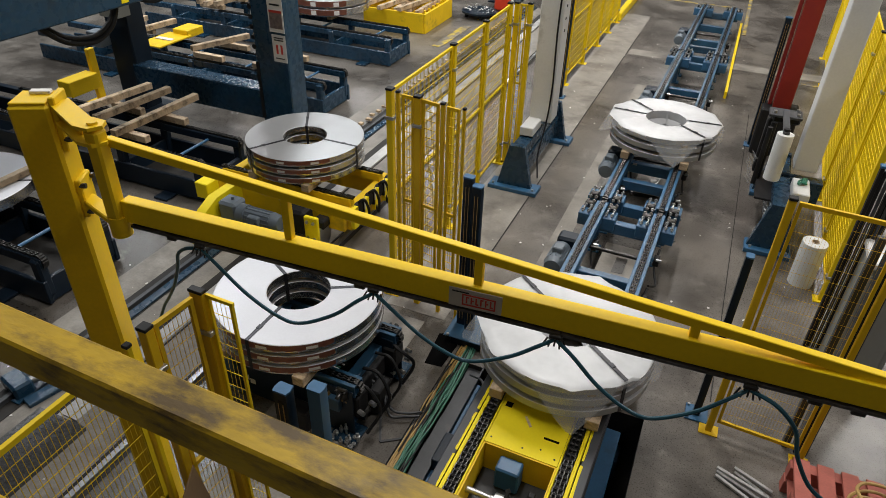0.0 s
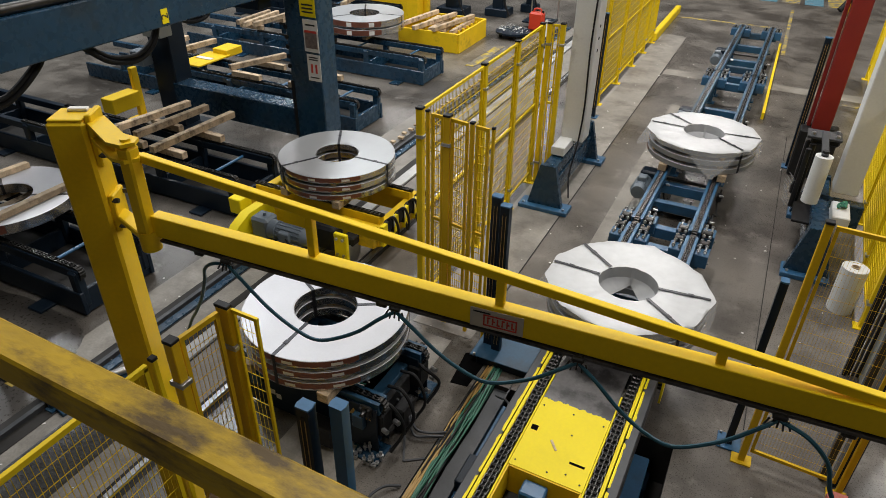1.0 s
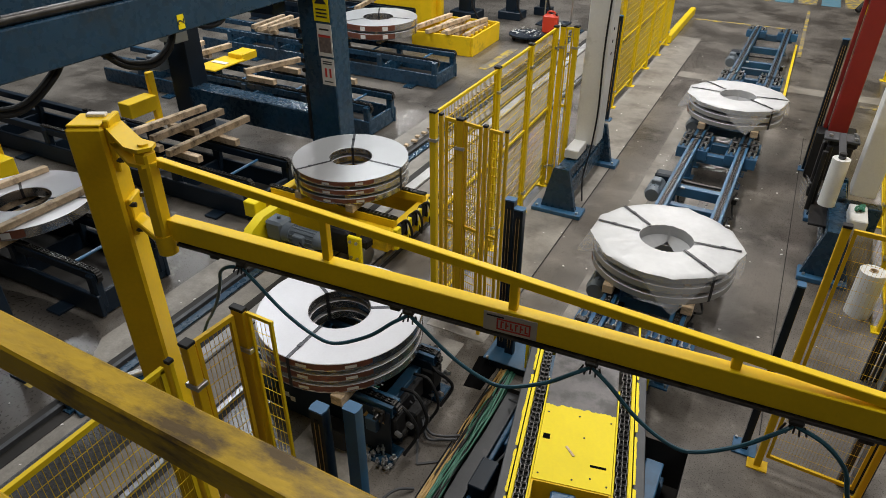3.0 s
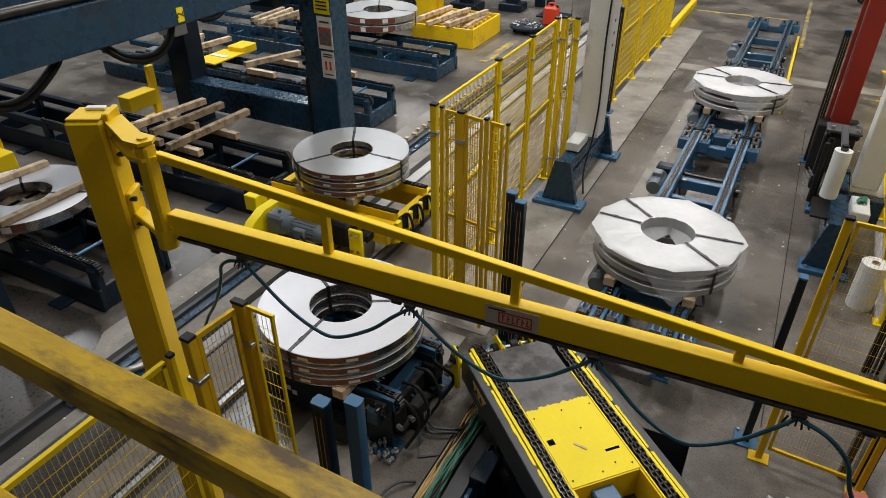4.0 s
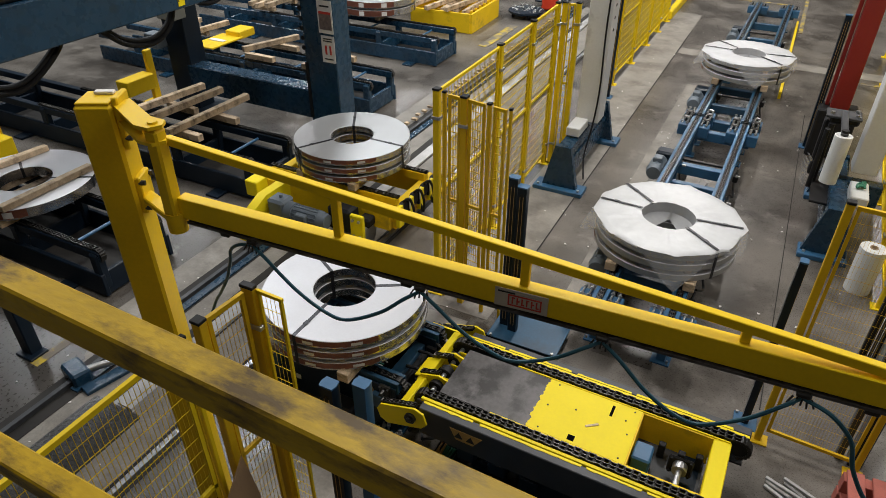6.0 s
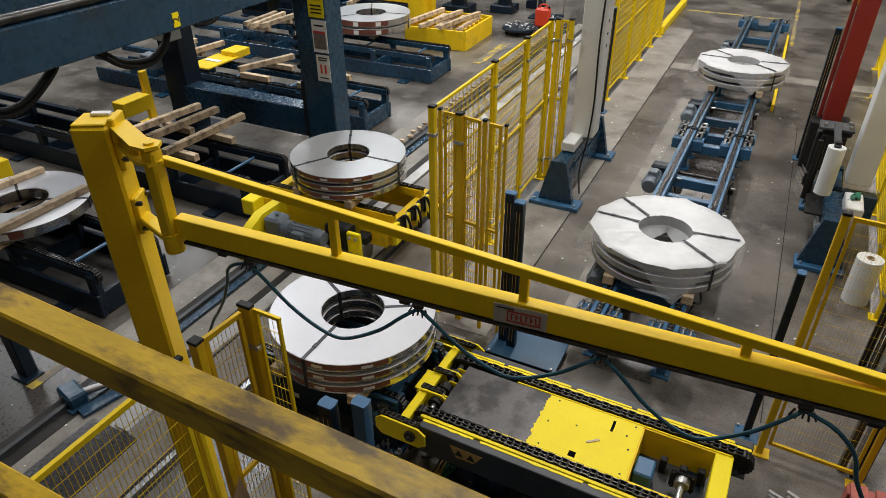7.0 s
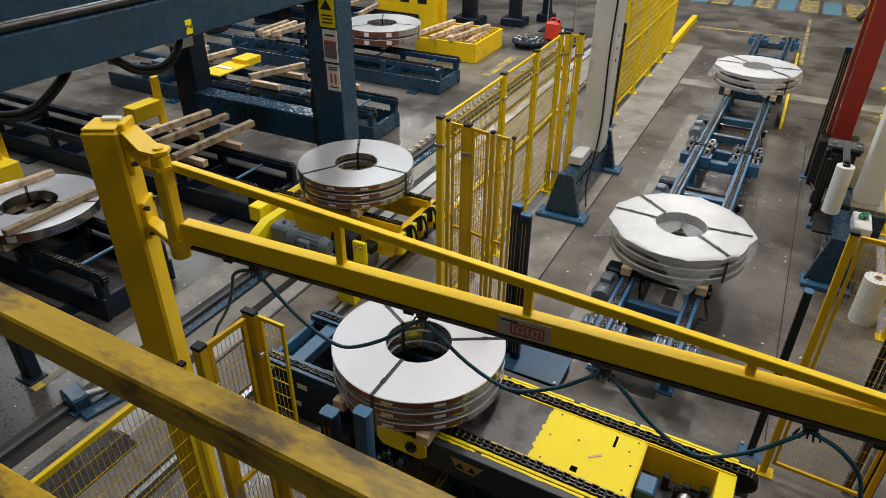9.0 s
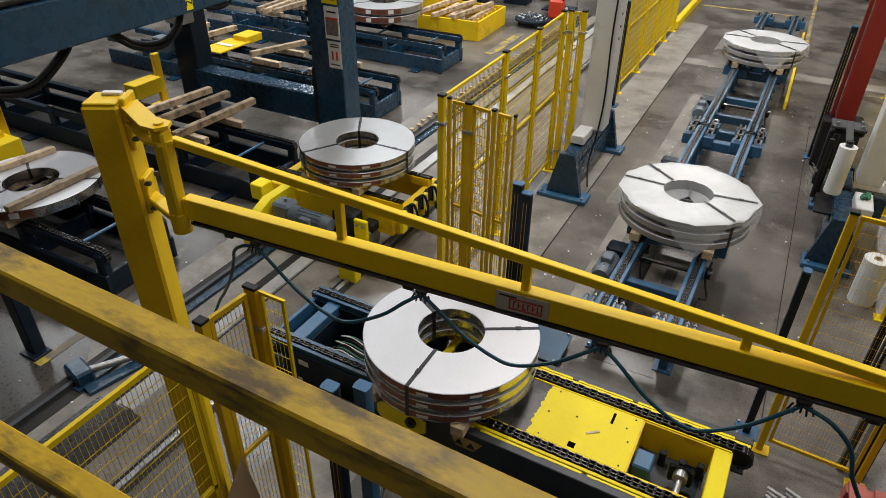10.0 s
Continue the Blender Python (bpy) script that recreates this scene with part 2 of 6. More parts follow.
def tube_along(bm, pts, r, seg=8):
    pts = [Vector(p) for p in pts]
    rings = []
    ref = Vector((0.13, 0.31, 0.94)).normalized()
    for i, p in enumerate(pts):
        d = (pts[min(i + 1, len(pts) - 1)] - pts[max(i - 1, 0)]).normalized()
        u = d.cross(ref)
        if u.length < 0.05:
            u = d.cross(Vector((1, 0, 0)))
        u.normalize()
        v = d.cross(u)
        rings.append([bm.verts.new(p + r * (math.cos(k * math.tau / seg) * u + math.sin(k * math.tau / seg) * v)) for k in range(seg)])
    for a, b in zip(rings, rings[1:]):
        for k in range(seg):
            bm.faces.new((a[k], a[(k + 1) % seg], b[(k + 1) % seg], b[k]))
    bm.faces.new(rings[0][::-1])
    bm.faces.new(rings[-1])


def smooth_path(ctrl, steps=8):
    """A Catmull-Rom path through the control points."""
    c = [Vector(p) for p in ctrl]
    c = [2 * c[0] - c[1], *c, 2 * c[-1] - c[-2]]
    out = []
    for i in range(1, len(c) - 2):
        for k in range(steps):
            t = k / steps
            a, b, d, e = c[i - 1], c[i], c[i + 1], c[i + 2]
            out.append(0.5 * (2 * b + (d - a) * t + (2 * a - 5 * b + 4 * d - e) * t * t + (3 * b - a - 3 * d + e) * t ** 3))
    return [*out, c[-2]]


def lathe(bm, profile, seg=48):
    """Turns a closed (r, z) profile round z."""
    rings = [[bm.verts.new((r * math.cos(k * math.tau / seg), r * math.sin(k * math.tau / seg), z)) for r, z in profile] for k in range(seg)]
    n = len(profile)
    for k in range(seg):
        a, b = rings[k], rings[(k + 1) % seg]
        for i in range(n):
            bm.faces.new((a[i], b[i], b[(i + 1) % n], a[(i + 1) % n]))


def plate(bm, outline, z0, z1, m=None):
    """A flat plate cut to an outline in x, y."""
    lo = [bm.verts.new((x, y, z0)) for x, y in outline]
    hi = [bm.verts.new((x, y, z1)) for x, y in outline]
    n = len(outline)
    bm.faces.new(hi)
    bm.faces.new(lo[::-1])
    for i in range(n):
        bm.faces.new((lo[i], lo[(i + 1) % n], hi[(i + 1) % n], hi[i]))
    if m is not None:
        bmesh.ops.transform(bm, matrix=m, verts=lo + hi)


def finish(bm, name, material, smooth=False):
    bmesh.ops.recalc_face_normals(bm, faces=bm.faces[:])
    me = bpy.data.meshes.new(name)
    bm.to_mesh(me)
    bm.free()
    me.materials.append(material)
    if smooth:
        me.polygons.foreach_set("use_smooth", [True] * len(me.polygons))
        me.set_sharp_from_angle(angle=radians(35))
    return me


def part(name, bm, material, parent, label="", smooth=True):
    ob = new(name, finish(bm, name, material, smooth))
    ob.parent = parent
    if label:
        tagged(ob, label)
    return ob


def thing(name, m, label, category, group="", kind=""):
    ob = new(name)
    ob.empty_display_size = 0.1
    ob.matrix_world = m
    return tagged(ob, label, category, group, kind)


def solid(name, bm, material, label="", category="", kind="structure", m=None, smooth=False):
    ob = new(name, finish(bm, name, material, smooth))
    if m is not None:
        ob.matrix_world = m
    return tagged(ob, label, category, "", kind)


def box_part(name, parent, material, x, y, z, sx, sy, sz, bevel=0.004, label="", m=None):
    bm = bmesh.new()
    box(bm, x, y, z, sx, sy, sz, m, bevel)
    return part(name, bm, material, parent, label)


def chain_run(bm, x, y0, y1, z, width=0.07, pitch=0.05):
    """A duplex roller chain lying along y at height z."""
    n = max(2, int(round((y1 - y0) / pitch)))
    p = (y1 - y0) / n
    for i in range(n):
        y = y0 + (i + 0.5) * p
        for s in (-1, 0, 1):
            w = width * (0.5 if i % 2 else 0.40)
            box(bm, x + s * w, y, z - 0.014, 0.006, p * 1.12, 0.026)
        for s in (-0.24, 0.24):
            rod(bm, (x + (s - 0.17) * width, y + p / 2, z - 0.014), (x + (s + 0.17) * width, y + p / 2, z - 0.014), 0.012, 6)


def wire(bm, a, b, r):
    a, b = Vector(a), Vector(b)
    d = (b - a).normalized()
    u = d.cross(Vector((0.3, 0.5, 0.8))).normalized()
    v = d.cross(u)
    ra = [bm.verts.new(a + r * k) for k in (u, v, -u, -v)]
    rb = [bm.verts.new(b + r * k) for k in (u, v, -u, -v)]
    for i in range(4):
        bm.faces.new((ra[i], ra[(i + 1) % 4], rb[(i + 1) % 4], rb[i]))


# ---- hall ----
PIT = (-1.865, -0.12, 2.1, 4.45)
bm = bmesh.new()
xs, ys = (-32.0, PIT[0], PIT[1], 22.0), (-14.0, PIT[2], PIT[3], 48.0)
grid = [[bm.verts.new((x, y, 0)) for y in ys] for x in xs]
for i in range(3):
    for j in range(3):
        if (i, j) != (1, 1):
            bm.faces.new((grid[i][j], grid[i + 1][j], grid[i + 1][j + 1], grid[i][j + 1]))
solid("floor", bm, CONCRETE, "worn stained grey factory concrete floor", "floor")
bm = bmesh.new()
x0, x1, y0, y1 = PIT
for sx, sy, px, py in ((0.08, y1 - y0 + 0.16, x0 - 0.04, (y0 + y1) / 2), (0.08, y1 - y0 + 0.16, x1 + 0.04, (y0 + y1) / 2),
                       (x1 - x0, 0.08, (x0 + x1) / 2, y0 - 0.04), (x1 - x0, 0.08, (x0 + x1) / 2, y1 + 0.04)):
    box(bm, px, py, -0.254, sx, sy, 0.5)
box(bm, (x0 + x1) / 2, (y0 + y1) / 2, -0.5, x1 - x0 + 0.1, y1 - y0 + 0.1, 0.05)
solid("floor_pit", bm, PIT_MAT, "dark concrete pit under the turntable", "pit")


def slab(name, material, x0, x1, y0, y1, label, z=0.006, category="floor strip"):
    bm = bmesh.new()
    box(bm, (x0 + x1) / 2, (y0 + y1) / 2, z / 2, x1 - x0, y1 - y0, z, None)
    return solid(name, bm, material, label, category)


# walls and ceiling stand out of view, toned dark to cut bounced light
for name, w in (("wall_north", (-5, 40, 86, 0.3)), ("wall_south", (-5, -9, 86, 0.3))):
    bm = bmesh.new()
    box(bm, w[0], w[1], 4.6, 54, w[3], 9.2)
    solid(name, bm, WALL_MAT, "plain painted hall wall", "wall")
for name, x in (("wall_west", -28.0), ("wall_east", 13.0)):
    bm = bmesh.new()
    box(bm, x, 15.5, 4.6, 0.3, 48.7, 9.2)
    solid(name, bm, WALL_MAT, "plain painted hall wall", "wall")
bm = bmesh.new()
box(bm, -7.5, 15.5, 9.25, 42, 50, 0.1)
solid("ceiling", bm, CEILING_MAT, "dark unseen sheet ceiling closing the hall", "ceiling")

# floor strips, lines and joints
slab("floor_strip_1", CONCRETE_PALE, -2.78, -2.14, 4.9, 17.6, "pale concrete strip beside the safety fence", 0.004)
slab("floor_strip_2", CONCRETE_PALE, -1.60, -1.40, 5.6, 12.6, "pale scraped concrete strip beside the conveyor", 0.004)
slab("floor_strip_3", CONCRETE_PALE, -3.0, -2.3, 2.0, 4.8, "pale concrete edging beside the turntable pit", 0.004)
slab("floor_strip_4", CONCRETE_PALE, -2.1, 6.0, 14.35, 14.75, "pale patched concrete cross strip", 0.003)
slab("floor_line_1", LINE_YELLOW, -2.7, -0.3, 19.55, 19.68, "worn yellow floor line", 0.008, "floor marking")
slab("floor_line_2", LINE_YELLOW, 0.0, 0.08, 17.0, 22.0, "worn yellow floor line beside the conveyor", 0.008, "floor marking")
slab("floor_line_3", LINE_YELLOW, 1.2, 3.6, 14.0, 14.1, "worn yellow floor line", 0.008, "floor marking")
slab("floor_line_4", LINE_YELLOW, -5.9, -5.7, 12.9, 14.6, "worn yellow floor line beside the stations", 0.008, "floor marking")
for i in range(9):
    slab("crossing_stripe", LINE_YELLOW if i % 2 else LINE_BLUE, -3.4 + 0.62 * i, -3.4 + 0.62 * i + 0.5, 23.0, 24.9, "worn painted walkway stripe on concrete", 0.007, "floor marking")
slab("floor_joint", PIT_MAT, -2.135, -2.122, 5.1, 16.0, "dark filled joint in the concrete floor", 0.007, "floor joint")
slab("floor_joint", PIT_MAT, 0.365, 0.373, 4.9, 12.0, "dark filled joint in the concrete floor", 0.007, "floor joint")

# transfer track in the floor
# trenches are flat strips; the shade inside them is put into their colour
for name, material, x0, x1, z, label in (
        ("track_trench", PIT_MAT, -5.15, -4.86, 0.005, "flat dark strip for the shade in a cable trench beside the transfer rails"),
        ("track_trench", PIT_MAT, -4.62, -4.32, 0.005, "flat dark strip for the shade in a rail groove"),
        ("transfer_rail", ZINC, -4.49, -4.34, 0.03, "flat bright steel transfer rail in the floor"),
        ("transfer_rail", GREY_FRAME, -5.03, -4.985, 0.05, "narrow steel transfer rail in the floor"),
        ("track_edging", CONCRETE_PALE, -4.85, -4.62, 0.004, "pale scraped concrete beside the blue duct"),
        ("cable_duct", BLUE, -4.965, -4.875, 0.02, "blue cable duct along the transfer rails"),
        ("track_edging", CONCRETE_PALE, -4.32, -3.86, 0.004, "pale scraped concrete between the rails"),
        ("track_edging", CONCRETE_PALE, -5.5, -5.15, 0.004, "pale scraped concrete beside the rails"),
        ("track_trench", PIT_MAT, -3.86, -3.70, 0.005, "flat dark strip for the shade in a concrete groove"),
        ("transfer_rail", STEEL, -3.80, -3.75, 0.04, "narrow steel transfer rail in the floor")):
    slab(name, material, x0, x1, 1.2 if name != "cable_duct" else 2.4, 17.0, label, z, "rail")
bm = bmesh.new()
rng = random.Random(77)
for i in range(42):
    box(bm, -5.2 + 0.05 * rng.random(), 7.2 + i * 0.2 + 0.05 * rng.random(), 0.045, 0.06 + 0.04 * rng.random(), 0.04 + 0.03 * rng.random(), 0.03, pose(0, 0, 0), 0.0)
solid("rack_teeth", bm, WOOD, "row of small rusty blocks along the rail", "rail blocks", "stuff")
bm = bmesh.new()
box(bm, -4.42, 1.85, 0.022, 0.50, 1.18, 0.044)
for i in range(15):
    for k in range(40):
        box(bm, -4.65 + 0.032 * i, 1.28 + 0.029 * k, 0.0455, 0.024, 0.007, 0.004, pose(-4.65 + 0.032 * i, 1.28 + 0.029 * k, 0, 0, 0, 45 if (i + k) % 2 else -45) @ pose(4.65 - 0.032 * i, -1.28 - 0.029 * k, 0))
solid("checker_plate_cover", bm, CHECKER, "dull steel checker plate cover over the floor trench", "floor plate")
# flat black patch on the floor: the dark of a recess put into colour
bm = bmesh.new()
plate(bm, [(-2.06, 4.28), (-1.90, 4.30), (-1.88, 4.62), (-1.96, 4.78), (-2.10, 4.70)], 0.001, 0.006)
solid("floor_recess", bm, HOLE, "flat black patch for the dark of a floor recess beside the posts", "recess")
slab("trench_cover", ZINC, -4.44, -4.28, 2.46, 3.0, "pale steel trench cover plate", 0.046, "floor plate")


# oil stain, its outline widened to the station foot to darken the floor
bm = bmesh.new()
rng = random.Random(63)
stain = smooth_path([(-7.6, 3.2, 0), (-6.6, 3.36, 0), (-5.8, 3.34, 0), (-5.45, 3.15, 0), (-5.3, 2.86, 0), (-5.16, 2.66, 0), (-5.20, 2.5, 0), (-5.08, 2.36, 0), (-5.0, 2.2, 0), (-5.06, 2.0, 0), (-5.02, 1.8, 0), (-5.2, 1.5, 0), (-5.8, 1.2, 0), (-6.8, 1.4, 0), (-7.3, 2.0, 0)], 9)
plate(bm, [(p.x + 0.035 * (rng.random() - 0.5), p.y + 0.035 * (rng.random() - 0.5)) for p in stain], 0.001, 0.0045)
solid("floor_stain", bm, OIL_STAIN, "dark oil-soaked area of the concrete floor", "floor stain")

# ---- safety fences ----
def mesh_panel(parent, a, b, z0, z1, dx=0.05, dz=0.15, mid=True, fw=0.022, paint=None, thin=1.0):
    """A framed wire panel between plan points a and b."""
    a, b = Vector((*a, 0)), Vector((*b, 0))
    d = b - a
    n = d.normalized()
    up = Vector((0, 0, 1))
    bm = bmesh.new()
    for z in (z0, z1) + (((z0 + z1) / 2,) if mid else ()):
        bar(bm, a + up * z, b + up * z, fw, fw * 1.3)
    for q in (a + n * 0.012, b - n * 0.012):
        bar(bm, q + up * z0, q + up * z1, fw, fw, up=n)
    panel = part("panel_frame", bm, paint or FENCE_YELLOW, parent)
    bm = bmesh.new()
    cols, rows = max(2, int(d.length / dx)), int((z1 - z0) / dz)
    for i in range(1, cols):
        q = a + d * (i / cols)
        wire(bm, q + up * z0, q + up * z1, 0.0018 * thin)
    for j in range(1, rows):
        z = z0 + (z1 - z0) * j / rows
        wire(bm, a + up * z, b + up * z, 0.0027 * thin)
    part("wire_mesh", bm, paint or FENCE_YELLOW, panel, "yellow welded wire mesh", False)


def fence_post(parent, x, y, h=2.18, sx=0.06, sy=0.06, foot=True, paint=None):
    bm = bmesh.new()
    box(bm, x, y, h / 2, sx, sy, h, None, 0.004)
    if foot:
        box(bm, x, y, 0.006, sx + 0.1, sy + 0.07, 0.012)
    post = part("post", bm, paint or FENCE_YELLOW, parent)
    box_part("cap", post, BLACK, x, y, h + 0.008, sx + 0.006, sy + 0.006, 0.02, 0.003, "black plastic cap")
    for z in (h - 0.25, 0.3) if sx > 0.05 else ():
        box_part("clamp", post, STEEL, x, y, z, sx + 0.03, sy + 0.02, 0.03, 0.003)


def fence(label, posts, z0=0.16, z1=2.16, dx=0.05, dz=0.15, mid=True, paint=None, thin=1.0, foot=True):
    f = thing("safety_fence", pose(0, 0, 0), label, "fence", "yellow safety fences")
    for p in posts:
        fence_post(f, *p, foot=foot, paint=paint)
    for a, b in zip(posts, posts[1:]):
        v = (Vector(b[:2]) - Vector(a[:2])).normalized() * 0.04
        mesh_panel(f, (a[0] + v.x, a[1] + v.y), (b[0] - v.x, b[1] - v.y), z0, z1, dx, dz, mid, 0.022, paint, thin)
    return f


fence("yellow wire mesh safety fence along the conveyor lane", [(-2.79, 5.10), (-2.80, 6.52), (-2.81, 7.50), (-2.83, 8.41)], dx=0.03, dz=0.11, thin=1.5)
fence("short yellow mesh fence return with slim posts", [(-2.70, 5.07, 2.18, 0.03, 0.03), (-2.50, 5.05), (-2.25, 5.0, 2.18, 0.035, 0.035), (-2.05, 4.97, 2.18, 0.025, 0.025)], dx=0.022, dz=0.08, thin=1.5, foot=False, paint=AMBER_SHADED_YELLOW)
fence("yellow mesh fence end panel beside the pale column", [(-2.76, 8.48), (-2.60, 8.52)], dx=0.03, dz=0.10)
fence("yellow wire mesh safety fence running to the crossing", [(-2.81, 10.6), (-2.81, 11.94), (-2.80, 13.28), (-2.80, 14.58), (-2.80, 15.7), (-2.80, 16.65)], dx=0.035, dz=0.12, thin=1.9)
fence("yellow mesh fence bay beside the turntable cell", [(-2.37, -0.4), (-2.37, 1.75, 2.17, 0.028, 0.028)], dx=0.025, dz=0.10, thin=0.8)
gate = fence("narrow yellow mesh gate with wide posts", [(-2.38, 1.87, 2.18, 0.055, 0.05), (-2.355, 2.19, 2.18, 0.08, 0.035)], dx=0.025, dz=0.10, mid=True, thin=0.75, paint=AMBER_SHADED_YELLOW)
mesh_panel(gate, (-2.315, 2.205), (-2.145, 2.20), 0.16, 2.16, 0.025, 0.10, False, 0.016, FENCE_YELLOW, 0.7)
fence("yellow mesh gate panel beside the conveyor exit", [(0.38, 4.56, 2.18, 0.05, 0.045), (1.06, 4.52, 2.18, 0.04, 0.04)], dx=0.022, dz=0.10, z0=0.14, mid=False, paint=AMBER_SHADED_YELLOW, thin=0.42)
fence("yellow mesh safety fence along the wrapper", [(1.30, 6.9), (1.32, 7.9), (1.36, 9.3), (1.42, 10.9), (1.50, 12.5), (1.58, 14.2), (1.66, 16.0)], dx=0.02, dz=0.06, thin=1.9)
bm = bmesh.new()
box(bm, -2.79, 18.45, 0.10, 0.14, 3.3, 0.2, None, 0.02)
ob = new("floor_barrier", finish(bm, "floor_barrier", FENCE_YELLOW))
tagged(ob, "low yellow steel barrier at the end of the fence", "barrier")


# ---- light curtain posts ----
def curtain_post(x, y, h, dark=True, label="", turn=0, k=0.78):
    p = thing("light_curtain_post", pose(x, y, 0, 0, 0, turn), label, "sensor post", "light curtain posts")
    bm = bmesh.new()
    plate(bm, [(k * px, k * py) for px, py in ((-0.05, -0.04), (0.05, -0.04), (0.06, 0.0), (0.05, 0.05), (-0.05, 0.05), (-0.06, 0.0))], 0.0, h)
    part("body", bm, NAVY if dark else BLUE_MID, p)
    if dark:
        for s in (-0.018, 0.018):
            box_part("lens_strip", p, WIRE_TAN, s * k, -0.041 * k, h / 2 + 0.05, 0.004, 0.006, h - 0.25, 0.0, "thin copper coloured strip")
        box_part("window", p, BLACK, 0, -0.0405 * k, h / 2 + 0.05, 0.024, 0.004, h - 0.2, 0.0)
    bm = bmesh.new()
    plate(bm, [(k * px, k * py) for px, py in ((-0.052, -0.042), (0.052, -0.042), (0.062, 0.0), (0.052, 0.052), (-0.052, 0.052), (-0.062, 0.0))], h, h + 0.012)
    part("cap", bm, BLUE_MID, p, "blue end cap")
    box_part("base_plate", p, BLUE_MID, 0, 0, 0.008, 0.18, 0.18, 0.016, 0.003)
    for sx in (-0.07, 0.07):
        bm = bmesh.new()
        rod(bm, (sx, 0.07, 0.016), (sx, 0.07, 0.035), 0.012, 6)
        part("bolt", bm, STEEL, p)


curtain_post(-1.917, 2.195, 1.68, True, "black light curtain post with copper strips")
curtain_post(-1.766, 2.278, 1.68, False, "blue hexagonal sensor post")
curtain_post(-1.93, 4.84, 1.66, True, "black light curtain post on a blue base plate")
curtain_post(-1.83, 4.79, 1.62, True, "black light curtain post beside its twin")
curtain_post(0.27, 4.70, 1.615, True, "black light curtain post beside the yellow gate", 90, 0.6)
curtain_post(-2.72, 11.3, 1.74, True, "dark light curtain post in the yellow fence")
curtain_post(0.44, 10.7, 1.9, True, "dark light curtain post beside the wrapper mast")
b = thing("post_base", pose(-1.68, 4.83, 0), "blue steel floor base under the sensor posts", "base")
box_part("base_box", b, NAVY, 0.02, 0, 0.045, 0.60, 0.40, 0.09, 0.006)
box_part("top_plate", b, BLUE_DEEP, 0.0, 0.0, 0.095, 0.68, 0.44, 0.012, 0.003, "worn blue top plate")
for sx in (-0.3, 0.3):
    for sy in (-0.21, 0.21):
        bm = bmesh.new()
        rod(bm, (sx, sy, 0.1), (sx, sy, 0.12), 0.014, 6)
        part("bolt", bm, STEEL, b)


# ---- coils ----
def coil(name, m, label, rings, R=0.66, r=0.254, h=0.072, gap=0.036, face=COIL_TOP, base=0.09, straps=(-90, 30, 150), wrap=False, group="", topwood=False, R_low=None):
    c = thing(name, m, label, "steel coil", group)
    z = base
    for i in range(rings):
        bm = bmesh.new()
        e = 0.004
        lathe(bm, [(r, z + e), (r + e, z), (R - e, z), (R, z + e), (R, z + h - e), (R - e, z + h), (r + e, z + h), (r, z + h - e)], 96)
        ob = part("ring", bm, face, c)
        ob.data.materials.append(WRAP_SIDE if wrap else COIL_SIDE)
        for f in ob.data.polygons:
            if abs(f.normal.z) < 0.5:
                f.material_index = 1
        bm = bmesh.new()
        start, count = (-178, 9) if wrap else (-112, 30)
        for k in range(count):
            t0, t1 = radians(start + k * 2.6), radians(start + k * 2.6 + 2.6)
            q = [bm.verts.new(((R + 0.0008) * math.cos(t), (R + 0.0008) * math.sin(t), zz)) for t in (t0, t1) for zz in (z + 0.012 + 0.004 * (k % 3), z + h - 0.005)]
            bm.faces.new((q[0], q[2], q[3], q[1]))
        part("edge_band", bm, BAND, ob, "reddish brown band on the outer wrap", False)
        for a in () if wrap else (-84, -52):
            bm = bmesh.new()
            for k in range(5):
                t0, t1 = radians(a + k * 1.5), radians(a + k * 1.5 + 1.5)
                q = [bm.verts.new(((R + 0.0015) * math.cos(t), (R + 0.0015) * math.sin(t), zz)) for t in (t0, t1) for zz in (z + 0.022, z + h - 0.022)]
                bm.faces.new((q[0], q[2], q[3], q[1]))
            part("ring_label", bm, PAPER, ob, "small white paper label", False)
        if i < rings - 1:
            for a in (-60, 30, 120, 210):
                mm = Matrix.Rotation(radians(a), 4, "Z")
                box_part("spacer", c, WOOD, (R + r) / 2, 0, z + h + gap / 2, R - r - 0.06, 0.06, gap, 0.0, "", mm)
        z += h + gap
    top = z - gap
    for a in straps:
        mm = Matrix.Rotation(radians(a), 4, "Z")
        bm = bmesh.new()
        t, w = 0.003, 0.030
        lift = 0.016 if wrap else 0.0
        for bx in (((R + r) / 2, 0, top + t / 2 + lift, R - r + 2 * t, w, t), ((R + r) / 2, 0, base - t / 2, R - r + 2 * t, w, t),
                   (R + t / 2, 0, (top + base) / 2, t, w, top - base), (r - t / 2, 0, (top + base) / 2, t, w, top - base)):
            box(bm, *bx, mm)
        s = part("strap", bm, STRAP, c, "dark steel strapping band")
        box_part("seal", s, STRAP, (R + r) / 2 + 0.05, 0, top + 0.005 + lift, 0.045, 0.036, 0.006, 0.001, "", mm)
    for sx in (-1, 1):
        box_part("bearer", c, WOOD, 0, sx * 0.36, base / 2, 1.22, 0.1, base - 0.002, 0.004, "sawn timber bearer", pose(0, 0, 0, 0, 0, 90))
    if wrap:
        rng = random.Random(len(label))
        bm = bmesh.new()
        seg, grid = 120, []
        flap = [sum(s * max(0.0, 1 - abs((k * 360 / seg - a + 180) % 360 - 180) / 24) for a, s in ((-72, 1.0), (-163, 0.9), (-12, 0.35), (80, 0.5))) for k in range(seg)]
        corners = [(radians(a), 0.022 + 0.034 * rng.random()) for a in (6, 39, 84, 118, 166, 196, 233, 286, 331)]

        def edge(t):
            """Overhang of the film: straight folds between a few corners."""
